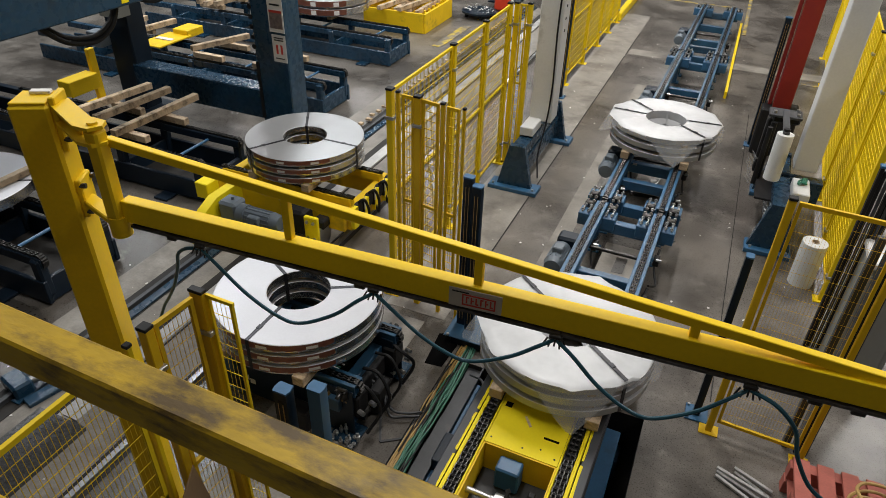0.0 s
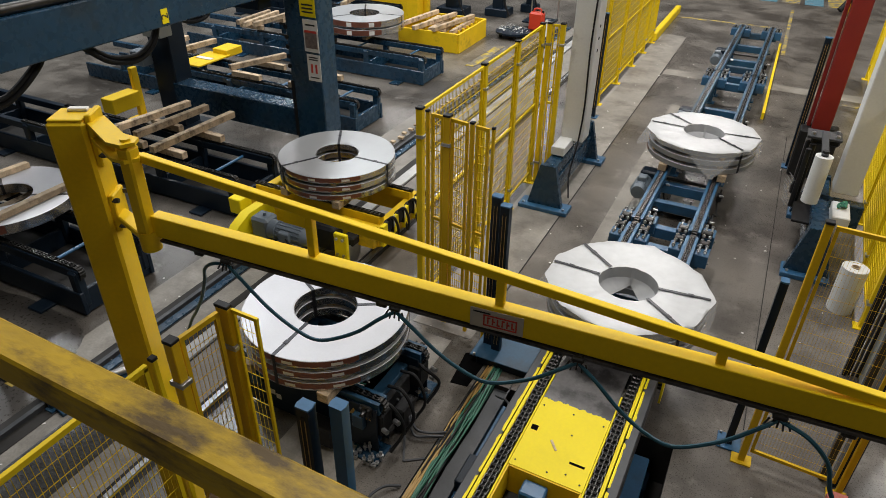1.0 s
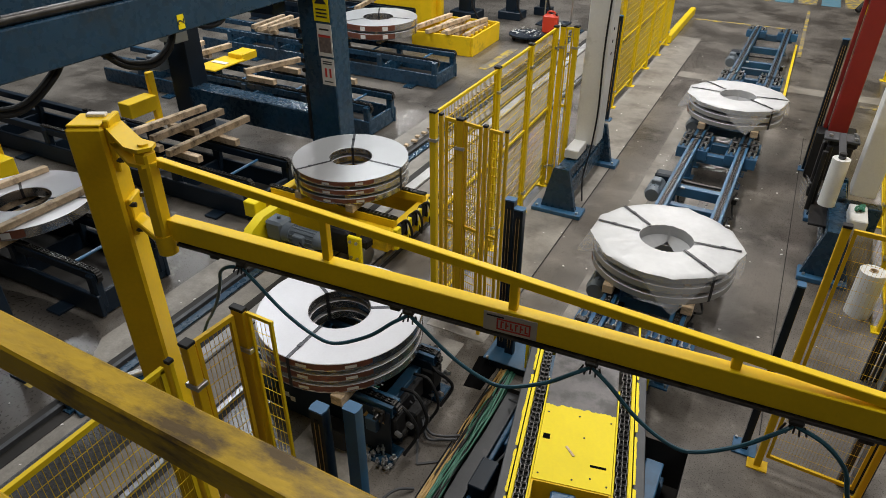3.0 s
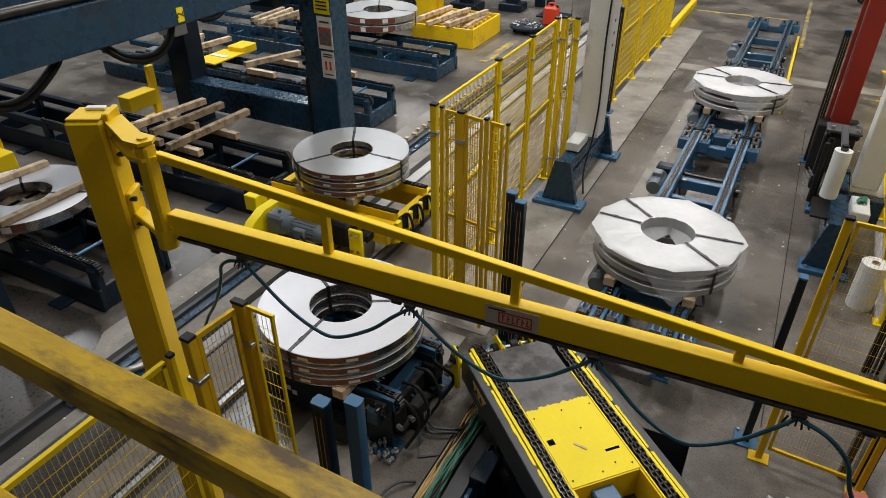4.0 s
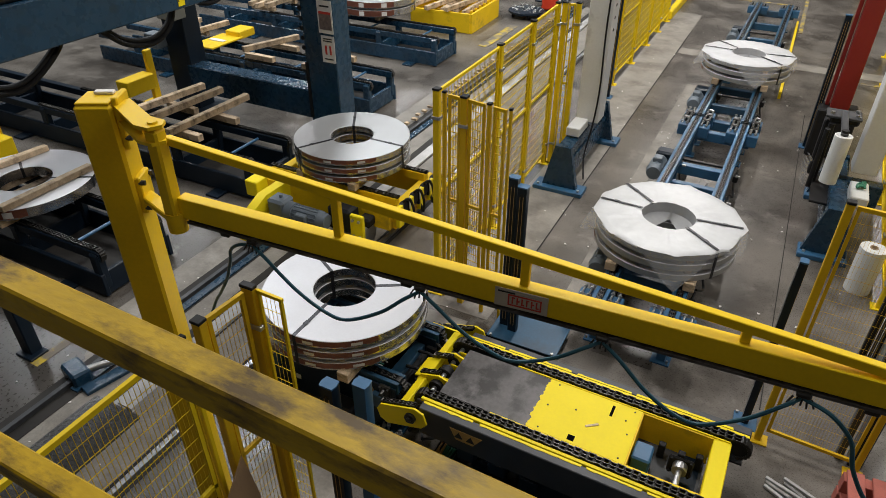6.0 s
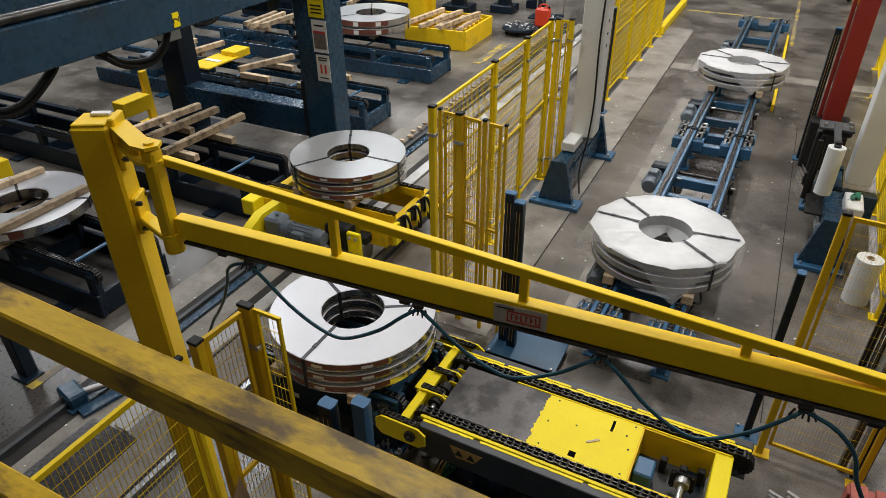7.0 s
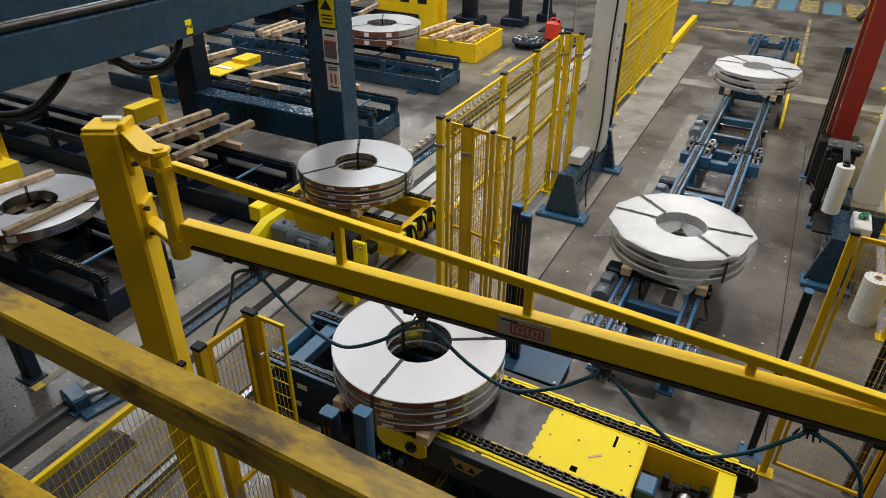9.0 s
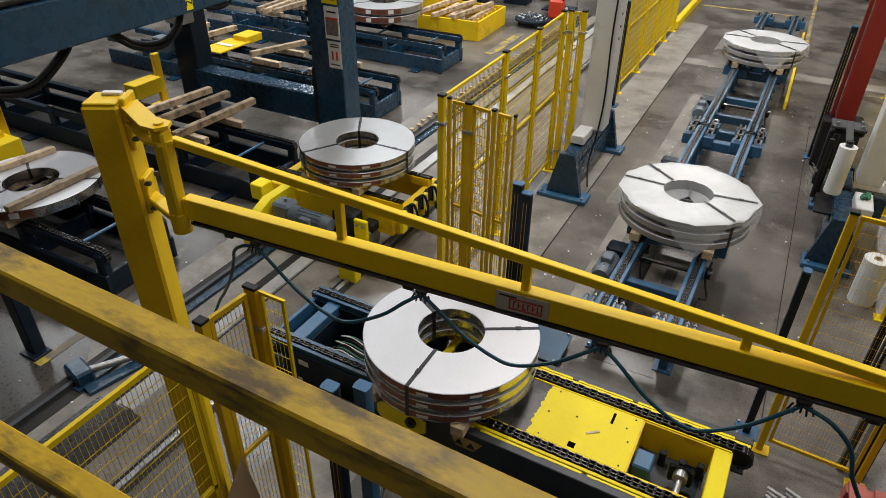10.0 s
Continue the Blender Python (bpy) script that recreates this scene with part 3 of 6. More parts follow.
            for (a, ra), (b, rb) in zip(corners, corners[1:] + [(corners[0][0] + math.tau, corners[0][1])]):
                tt = t if t >= corners[0][0] else t + math.tau
                if a <= tt <= b:
                    pa, pb = (R + ra) * Vector((math.cos(a), math.sin(a))), (R + rb) * Vector((math.cos(b), math.sin(b)))
                    d = pb - pa
                    u = Vector((math.cos(tt), math.sin(tt)))
                    return max(0.0, (pa.x * d.y - pa.y * d.x) / (u.x * d.y - u.y * d.x) - R - 0.008)
            return 0.0

        drop = [0.030 + 0.05 * noise.noise((3 * math.cos(k * math.tau / seg), 3 * math.sin(k * math.tau / seg), 0.3)) + 0.23 * flap[k] for k in range(seg)]
        for k in range(seg):
            t = k * math.tau / seg
            tri = r * 0.42 / max(0.5, math.cos((t + 0.5) % (math.tau / 3) - math.pi / 3))
            row = []
            for q, (rad, zz) in enumerate([(min(tri, r * 0.9), top - 0.16), (r * 0.965, top - 0.10), (r - 0.002, top + 0.002), *[(r + 0.02 + (R - r - 0.03) * j / 7, top + 0.007) for j in range(1, 8)],
                                            (R + 0.008 + edge(t), top - 0.002), (R + 0.012 + edge(t) + 0.04 * flap[k], top - drop[k] * 0.45), (R + 0.018 + 0.8 * edge(t) + 0.12 * flap[k], top - drop[k] - 0.02)]):
                wob = 0.010 * noise.noise((6 * rad * math.cos(t), 6 * rad * math.sin(t), 1.3)) + 0.007 * noise.noise((24 * rad * math.cos(t), 24 * rad * math.sin(t), 4.1))
                wob2 = 0.012 * noise.noise((5 * math.cos(t), 5 * math.sin(t), zz * 9)) if q > 9 else 0
                row.append(bm.verts.new(((rad + wob2) * math.cos(t), (rad + wob2) * math.sin(t), zz + abs(wob) * (1 if 1 < q < 10 else 0.4))))
            grid.append(row)
        for k in range(seg):
            a, b2 = grid[k], grid[(k + 1) % seg]
            for j in range(len(a) - 1):
                bm.faces.new((a[j], b2[j], b2[j + 1], a[j + 1]))
        fm = part("film", bm, FILM, c, "crumpled translucent plastic wrapping film")
        fm.data.materials.append(FILM_THIN)
        fm.data.materials.append(FILM_MID)
        for f in fm.data.polygons:
            if f.center.z < top - 0.008:
                f.material_index = 2 if f.center.to_2d().length < r else 1
    if topwood:
        for sx, sy, turn, length in ((-0.47, 0.0, -6, 1.2), (0.475, -0.045, 0, 1.08)):
            box_part("batten", c, WOOD, 0, 0, 0, 0.085, length, 0.07, 0.006, "timber batten lying on the coil", pose(sx, sy, top + 0.036, 0, 0, turn))
        box_part("bearer", c, WOOD, -0.02, 0, base / 2, 0.11, 1.1, base - 0.002, 0.006, "sawn timber bearer")
    return c


Z_CHAIN = 0.552
coil_a = coil("steel_coil", pose(-2.937, 3.735, Z_CHAIN), "stack of three bright slit steel coils, steel-strapped, on timber bearers", 3, R=0.673, group="slit coils")
coil_b = coil("wrapped_coil", pose(-0.83, 4.3, Z_CHAIN), "film-wrapped stack of three slit steel coils on timber bearers", 3, h=0.066, gap=0.046, R=0.67, wrap=True, straps=(-40, 5, 140, 178), group="wrapped coils")
coil_c = coil("wrapped_coil", pose(-0.75, 8.77, Z_CHAIN), "film-wrapped stack of three slit steel coils further along the conveyor", 3, h=0.066, gap=0.046, R=0.67, wrap=True, straps=(-40, 5, 140, 178), group="wrapped coils")
coil("steel_coil", pose(-4.55, 6.27, Z_CHAIN), "stack of three grey slit steel coils on the yellow transfer car", 3, R=0.69, face=COIL_DIMMER, group="slit coils", straps=(-120, 0, 120))
coil("steel_coil", pose(-8.0, 12.36, 0.575), "stack of two grey slit steel coils on a blue station", 2, R=0.82, r=0.31, h=0.125, face=COIL_DIMMER, group="slit coils", straps=(-120, 10, 120))
coil("steel_coil", pose(-7.35, 3.93, Z_CHAIN), "single grey slit steel coil with timber battens on top", 1, R=0.735, r=0.285, h=0.115, group="slit coils", topwood=True)

# ---- yellow block on the floor behind the battened coil ----
bm = bmesh.new()
box(bm, -9.38, 4.5, 0.23, 0.36, 0.9, 0.46, None, 0.012)
box(bm, -9.38, 4.5, 0.012, 0.50, 1.0, 0.024, None, 0.003)
solid("yellow_floor_block", bm, FENCE_YELLOW, "yellow painted steel block on a foot plate on the floor", "steel block")


# ---- turntable ----
PIVOT = (-0.86, 3.645)
LANE_YAW = -0.95
turntable = thing("turntable", pose(*PIVOT, 0, 0, 0, LANE_YAW), "yellow chain conveyor turntable with dark plate and grey side frames", "turntable")


def wavy(y, x0, x1, n, amp, seed):
    return [(x0 + (x1 - x0) * i / n, y + amp * (noise.noise((i * 0.23, seed, 0.5)) + 0.5 * noise.noise((i * 0.9, seed, 3.5)))) for i in range(n + 1)]


for s in (-1, 1):
    bm = bmesh.new()
    box(bm, s * 0.44, -0.02, 0.395, 0.075, 2.2, 0.27, None, 0.006)
    box(bm, s * 0.40, -0.02, 0.272, 0.10, 2.2, 0.016)
    side = part("side_frame", bm, GREY_FRAME, turntable, "scuffed dark grey side frame")
    bm = bmesh.new()
    box(bm, s * 0.378, 0.0, 0.51, 0.028, 2.22, 0.055, None, 0.003)
    box(bm, s * 0.272, -0.2, 0.51, 0.014, 1.6, 0.05, None, 0.003)
    part("chain_guide", bm, YELLOW_CLEAN, turntable, "yellow chain guide")
    rng = random.Random(5 + s)
    y = -1.0
    while y < 0.95:
        ln = 0.30 + 0.5 * rng.random()
        wd = 0.017 + 0.007 * rng.random()
        bm = bmesh.new()
        m_steps = 14
        plate(bm, [(s * 0.400, y), *[(s * (0.404 + wd * (0.75 + 0.5 * noise.noise((y * 9 + q * 0.6, 4.0 * s, 0)))), y + 0.006 + (ln - 0.012) * q / m_steps) for q in range(m_steps + 1)], (s * 0.400, y + ln)], 0.5295, 0.5335)
        part("paint_patch", bm, YELLOW_CLEAN, side, "chipped yellow paint patch", False)
        y += ln + 0.01 + 0.05 * rng.random()
    bm = bmesh.new()
    chain_run(bm, s * 0.322, -1.06, 1.10, 0.552)
    box(bm, s * 0.322, 0.02, 0.515, 0.05, 2.1, 0.02)
    for k in range(9):
        t = math.pi * (k + 0.5) / 9
        for yy, sg in ((-1.06, -1), (1.10, 1)):
            rod(bm, (s * 0.322 - 0.035, yy + sg * 0.075 * math.sin(t), 0.465 + 0.075 * math.cos(t)), (s * 0.322 + 0.035, yy + sg * 0.075 * math.sin(t), 0.465 + 0.075 * math.cos(t)), 0.016, 6)
    part("chain", bm, GREASE, turntable, "oily duplex roller chain")
    for yy in (-1.06, 1.10):
        bm = bmesh.new()
        rod(bm, (s * 0.322 - 0.025, yy, 0.465), (s * 0.322 + 0.025, yy, 0.465), 0.066, 20)
        spr = part("sprocket", bm, BLACK, turntable)
        bm = bmesh.new()
        box(bm, s * 0.385, yy, 0.465, 0.03, 0.09, 0.09, None, 0.008)
        rod(bm, (s * 0.385, yy, 0.465), (s * 0.385 + s * 0.03, yy, 0.465), 0.022, 12)
        part("bearing", bm, GREASE, spr)

bm = bmesh.new()
out = [(-0.262, -0.39), (0.262, -0.39)] + wavy(0.325, 0.262, -0.262, 60, 0.018, 9)
plate(bm, out, 0.515, 0.5315)
deck = part("deck_plate", bm, YELLOW_CLEAN, turntable, "bright yellow painted deck plate")
bm = bmesh.new()
plate(bm, [(-0.262, 0.30), (0.262, 0.30), (0.262, 1.02), (-0.262, 1.02)], 0.50, 0.5275)
part("dark_plate", bm, DARK_PLATE, turntable, "worn dark steel plate")
# solid blocks in dead black; the darkness of the cut-outs is put into colour
box_part("square_hole", deck, HOLE, -0.215, 0.0, 0.528, 0.05, 0.05, 0.01, 0.0, "black square block for the dark of a cut-out")
box_part("slot", deck, HOLE, 0.165, -0.19, 0.528, 0.11, 0.02, 0.01, 0.0, "black oblong block for the dark of a cut-out")
box_part("wood_chip", deck, WOOD, 0.0, -0.16, 0.534, 0.10, 0.018, 0.006, 0.001, "splinter of wood", pose(0.09, 0, 0, 0, 0, -52))
for bx, by in ((-0.23, 0.24), (0.23, 0.24), (-0.23, -0.34), (0.23, -0.34), (0.0, -0.34), (0.05, 0.05), (0.0, 0.25), (0.12, -0.3)):
    bm = bmesh.new()
    rod(bm, (bx, by, 0.531), (bx, by, 0.535), 0.007, 8)
    part("screw", bm, DARK_INK, deck)
for x, y, sx, sy in ((0, -0.396, 0.50, 0.012), (-0.258, -0.64, 0.012, 0.5), (0.258, -0.64, 0.012, 0.5)):
    box_part("well_wall", turntable, YELLOW, x, y, 0.39, sx, sy, 0.27, 0.0, "yellow wall of the motor well")
box_part("end_beam", turntable, YELLOW_CLEAN, 0, -0.95, 0.45, 0.56, 0.12, 0.15, 0.006, "yellow end cross beam")
box_part("well_floor", turntable, GREY_FRAME, 0, -0.63, 0.262, 0.52, 0.5, 0.012, 0.0)
box_part("gearbox", turntable, BLUE_MID, -0.04, -0.475, 0.38, 0.17, 0.13, 0.2, 0.012, "blue gearbox")
bm = bmesh.new()
rod(bm, (-0.26, -0.73, 0.42), (-0.05, -0.73, 0.42), 0.022, 14)
rod(bm, (-0.05, -0.73, 0.42), (0.03, -0.73, 0.42), 0.05, 16)
part("drive_shaft", bm, STEEL, turntable, "bright drive shaft")
bm = bmesh.new()
box(bm, 0.02, -0.73, 0.40, 0.02, 0.17, 0.17, None, 0.01)
for k in (-0.065, 0.065):
    for j in (-0.065, 0.065):
        rod(bm, (0.0, -0.73 + k, 0.40 + j), (0.035, -0.73 + k, 0.40 + j), 0.011, 6)
part("flange_bearing", bm, BLACK, turntable, "black flange bearing")
for x, y in ((0.14, -0.72), (0.17, -0.84), (0.16, -0.58)):
    box_part("bracket", turntable, BLACK, x, y, 0.34, 0.05, 0.05, 0.13, 0.006)
# far-end drive line
bm = bmesh.new()
rod(bm, (-0.40, 1.10, 0.465), (0.40, 1.10, 0.465), 0.02, 14)
part("end_shaft", bm, STEEL, turntable, "bright end shaft")
for x in (-0.16, 0.0, 0.16):
    bm = bmesh.new()
    rod(bm, (x - 0.03, 1.10, 0.465), (x + 0.03, 1.10, 0.465), 0.055, 16)
    box(bm, x, 1.06, 0.44, 0.04, 0.09, 0.08, None, 0.008)
    part("bearing_block", bm, BLACK, turntable)
    bm = bmesh.new()
    box(bm, x + 0.05, 1.05, 0.50, 0.012, 0.08, 0.05, None, 0.006)
    part("bearing_tab", bm, YELLOW_CLEAN, turntable)
box_part("end_panel", turntable, GREY_FRAME, 0, 1.0, 0.38, 0.54, 0.02, 0.22, 0.0)
# sign on the side
bm = bmesh.new()
plate(bm, [(-0.451, 0), (0.451, 0)][:0] or [(0.63, 0.36), (0.77, 0.36), (0.82, 0.465), (0.56, 0.465)], 0, 0.002, Matrix(((0, 0, -1, -0.479), (1, 0, 0, 0), (0, 1, 0, 0), (0, 0, 0, 1))))
sign = part("warning_plate", bm, WIRE_TAN, turntable, "yellowed warning plate with black triangles")
for y in (0.65, 0.745):
    bm = bmesh.new()
    plate(bm, [(y - 0.035, 0.385), (y + 0.035, 0.385), (y, 0.445)], 0, 0.002, Matrix(((0, 0, -1, -0.4815), (1, 0, 0, 0), (0, 1, 0, 0), (0, 0, 0, 1))))
    part("warning_triangle", bm, DARK_INK, sign, "", False)
# under frame that turns with the deck
bm = bmesh.new()
for y in (-0.8, 0.0, 0.8):
    box(bm, 0, y, 0.22, 0.84, 0.12, 0.1)
rod(bm, (0, 0, -0.2), (0, 0, 0.2), 0.42, 32)
part("slew_frame", bm, NAVY, turntable, "dark slewing frame")
for y, z in ((0.45, 0.16), (0.2, 0.14), (0.7, 0.18)):
    box_part("junction_box", turntable, NAVY, -0.40, y, z, 0.1, 0.14, 0.12, 0.008)

# folding bridge at the deck's end
bridge = new("bridge")
bridge.parent = turntable
tagged(bridge, "yellow folding chain bridge")
bridge.matrix_basis = pose(0, 1.12, 0.455)
bm = bmesh.new()
bar(bm, (-0.50, 0.10, 0.03), (-0.08, 0.10, 0.03), 0.07, 0.06, bevel=0.006)
bar(bm, (-0.14, 0.10, 0.03), (0.50, 0.10, 0.03), 0.07, 0.06, bevel=0.006)
box(bm, -0.02, 0.12, 0.055, 0.22, 0.13, 0.012)
part("cross_beam", bm, YELLOW_CLEAN, bridge, "yellow bridge cross beam")
for x in (-0.52, -0.14, 0.14, 0.52):
    big = abs(x) > 0.4
    bm = bmesh.new()
    ln = 0.30 if big else 0.16
    m = Matrix(((0, 0, 1, x), (1, 0, 0, 0), (0, 1, 0, 0), (0, 0, 0, 1)))
    plate(bm, [(-0.12, -0.06), (-0.06, -0.1), (ln - 0.05, -0.1), (ln, -0.05), (ln, 0.04), (ln - 0.05, 0.085), (-0.06, 0.085), (-0.12, 0.04)], -0.008, 0.008, m)
    pl = part("bridge_arm", bm, YELLOW_CLEAN, bridge, "yellow bridge side plate")
    bm = bmesh.new()
    sd = -1 if x < 0 else 1
    rod(bm, (x, 0.0, 0), (x + sd * 0.03, 0.0, 0), 0.045, 16)
    rod(bm, (x, 0.0, 0), (x + sd * 0.05, 0.0, 0), 0.02, 12)
    part("roller", bm, GREASE, pl)
    bm = bmesh.new()
    chain_run(bm, x - sd * 0.035, -0.05, ln - 0.04, 0.098, 0.04, 0.04)
    part("short_chain", bm, GREASE, pl, "", False)

# fixed base of the turntable in the pit
base = thing("slewing_stand", pose(-0.86, 3.645, 0), "blue steel slewing stand in the turntable pit", "machine stand")
for sx in (-0.72, 0.52):
    box_part("base_beam", base, BLUE_MID, sx, -0.35, -0.16, 0.14, 2.0, 0.2, 0.008)
for sy in (-0.9, 0.35):
    box_part("cross_beam", base, BLUE_MID, -0.1, sy, -0.2, 1.1, 0.14, 0.18, 0.008)
for sx, sy in ((-0.72, -1.3), (0.52, -1.3), (-0.72, 0.6), (0.52, 0.6)):
    box_part("foot", base, BLUE_MID, sx, sy, -0.38, 0.2, 0.2, 0.22, 0.006)
box_part("junction_box", base, NAVY, -0.62, -0.2, -0.02, 0.14, 0.3, 0.16, 0.008)
box_part("drive_motor", base, BLUE_MID, -0.55, -0.62, 0.0, 0.12, 0.24, 0.14, 0.02)

# cable tray beside the pit
tray = thing("cable_tray", pose(0, 0, 0), "open floor cable tray full of green and tan cables", "cable tray")
bm = bmesh.new()
box(bm, -1.70, 3.5, -0.06, 0.30, 2.4, 0.012)
box(bm, -1.85, 3.5, -0.03, 0.012, 2.4, 0.06)
box(bm, -1.55, 3.5, -0.03, 0.012, 2.4, 0.06)
box(bm, -1.70, 3.5, -0.27, 0.2, 2.3, 0.4)
part("channel", bm, GREY_FRAME, tray)
rng = random.Random(11)
for i in range(30):
    x = -1.84 + 0.14 * i / 29
    pts = [(x + 0.022 * (rng.random() - 0.5), 2.4 + 2.25 * k / 9, -0.03 + 0.06 * rng.random()) for k in range(10)]
    bm = bmesh.new()
    tube_along(bm, smooth_path(pts, 4), 0.006 + 0.004 * rng.random(), 6)
    part("cable", bm, (BLACK if i % 4 == 1 else WIRE_TAN) if i < 11 else (WIRE_GREEN if i % 3 else BLACK), tray)
for ctrl in ([(-1.62, 4.3, 0.02), (-1.45, 4.15, 0.12), (-1.40, 3.9, 0.02), (-1.5, 3.6, -0.1)], [(-1.9, 3.1, 0.02), (-2.0, 3.0, 0.06), (-2.05, 2.85, 0.05), (-2.0, 2.7, 0.03)],
             [(-2.30, 3.72, 0.32), (-2.18, 3.70, 0.20), (-2.06, 3.62, 0.06), (-1.94, 3.64, 0.04), (-1.82, 3.72, 0.03)], [(-2.30, 3.66, 0.30), (-2.16, 3.66, 0.18), (-2.04, 3.56, 0.05), (-1.92, 3.60, 0.05), (-1.82, 3.66, 0.04)]):
    bm = bmesh.new()
    tube_along(bm, smooth_path(ctrl, 8), 0.011, 8)
    part("loose_hose", bm, GREY_FRAME, tray)
bm = bmesh.new()
for a, b2 in (((-2.12, 3.55), (-2.0, 3.32)), ((-2.0, 3.32), (-1.86, 3.42))):
    bar(bm, (*a, 0.006), (*b2, 0.006), 0.018, 0.012)
solid("floor_conduit", bm, GREY_FRAME, "thin conduit on the concrete floor", "conduit", "")


# ---- chain conveyor sections ----
def conveyor(name, m, length, label, group, paint, half=0.315, height=0.55, motor=None, ends=True, beam_h=0.15, leg_gap=1.4):
    c = thing(name, m, label, "chain conveyor", group)
    for s in (-1, 1):
        bm = bmesh.new()
        box(bm, s * half, length / 2, height - 0.115, 0.10, length, 0.012)
        box(bm, s * half - 0.055, length / 2, height - 0.075, 0.012, length, beam_h * 0.7, None, 0.002)
        box(bm, s * half + 0.055, length / 2, height - 0.075, 0.012, length, beam_h * 0.7, None, 0.002)
        box(bm, s * half, length / 2, height - 0.045, 0.05, length, 0.02)
        for d in (-1, 1):
            box(bm, s * half + d * 0.047, length / 2, height - 0.020, 0.034, length, 0.010, None, 0.002)
        part("rail", bm, paint, c)
        bm = bmesh.new()
        chain_run(bm, s * half, 0.03, length - 0.03, height, 0.046, 0.05)
        for k in range(6):
            t = math.pi * (k + 0.5) / 6
            for yy, sg in ((0.03, -1), (length - 0.03, 1)):
                y, z = yy + sg * 0.06 * math.sin(t), height - 0.075 + 0.06 * math.cos(t)
                rod(bm, (s * half - 0.028, y, z), (s * half + 0.028, y, z), 0.014, 6)
        part("chain", bm, GREASE, c, "oily roller chain", False)
        for y in (0.1, length - 0.1):
            bm = bmesh.new()
            box(bm, s * (half + 0.085), y, height - 0.10, 0.035, 0.1, 0.11, None, 0.01)
            rod(bm, (s * (half + 0.06), y, height - 0.09), (s * (half + 0.15), y, height - 0.09), 0.018, 10)
            for k in (-0.035, 0.035):
                rod(bm, (s * (half + 0.1), y + k, height - 0.14), (s * (half + 0.12), y + k, height - 0.14), 0.010, 6)
                rod(bm, (s * (half + 0.1), y + k, height - 0.06), (s * (half + 0.12), y + k, height - 0.06), 0.010, 6)
            part("bearing", bm, GREASE, c)
    n = max(2, int(round(length / leg_gap)) + 1)
    for i in range(n):
        y = 0.16 + (length - 0.32) * i / (n - 1)
        wide = i in (0, n - 1)
        box_part("cross_member", c, paint, 0, y, height - 0.21, 2 * half + (0.26 if wide else 0.0), 0.10, 0.13, 0.006)
        for s in (-1, 1):
            bm = bmesh.new()
            box(bm, s * half, y, (height - 0.13) / 2, 0.08, 0.08, height - 0.13, None, 0.004)
            box(bm, s * half, y, 0.008, 0.17, 0.16, 0.016)
            leg = part("leg", bm, paint, c)
            for k in (-0.055, 0.055):
                bm = bmesh.new()
                rod(bm, (s * half + s * 0.06, y + k, 0.016), (s * half + s * 0.06, y + k, 0.05), 0.012, 6)
                part("anchor_bolt", bm, STEEL, leg)
    if motor is not None:
        bm = bmesh.new()
        rod(bm, (-half - 0.21, motor - 0.22, height - 0.22), (-half - 0.21, motor + 0.12, height - 0.22), 0.098, 24)
        gm = part("gear_motor", bm, MOTOR, c, "grey gear motor")
        for k in range(12):
            a = k * math.tau / 12
            bm = bmesh.new()
            rod(bm, (-half - 0.21 + 0.1 * math.cos(a), motor - 0.18, height - 0.22 + 0.1 * math.sin(a)), (-half - 0.21 + 0.1 * math.cos(a), motor + 0.08, height - 0.22 + 0.1 * math.sin(a)), 0.007, 5)
            part("fin", bm, MOTOR, gm)
        bm = bmesh.new()
        rod(bm, (-half - 0.21, motor - 0.27, height - 0.22), (-half - 0.21, motor - 0.20, height - 0.22), 0.085, 24, 0.108)
        part("fan_cowl", bm, MOTOR, gm)
        box_part("gearbox", gm, NAVY, -half - 0.17, motor + 0.20, height - 0.20, 0.22, 0.18, 0.24, 0.025, "dark gearbox")
        box_part("terminal_box", gm, MOTOR, -half - 0.21, motor - 0.06, height - 0.105, 0.11, 0.13, 0.07, 0.01)
        bm = bmesh.new()
        rod(bm, (-half - 0.08, motor + 0.20, height - 0.16), (half + 0.02, motor + 0.20, height - 0.16), 0.020, 14)
        part("drive_shaft", bm, GREASE, gm, "oily cross drive shaft")
    return c


def lane(y, dx=0.0):
    return -0.835 + 0.0165 * (y - 4) + dx


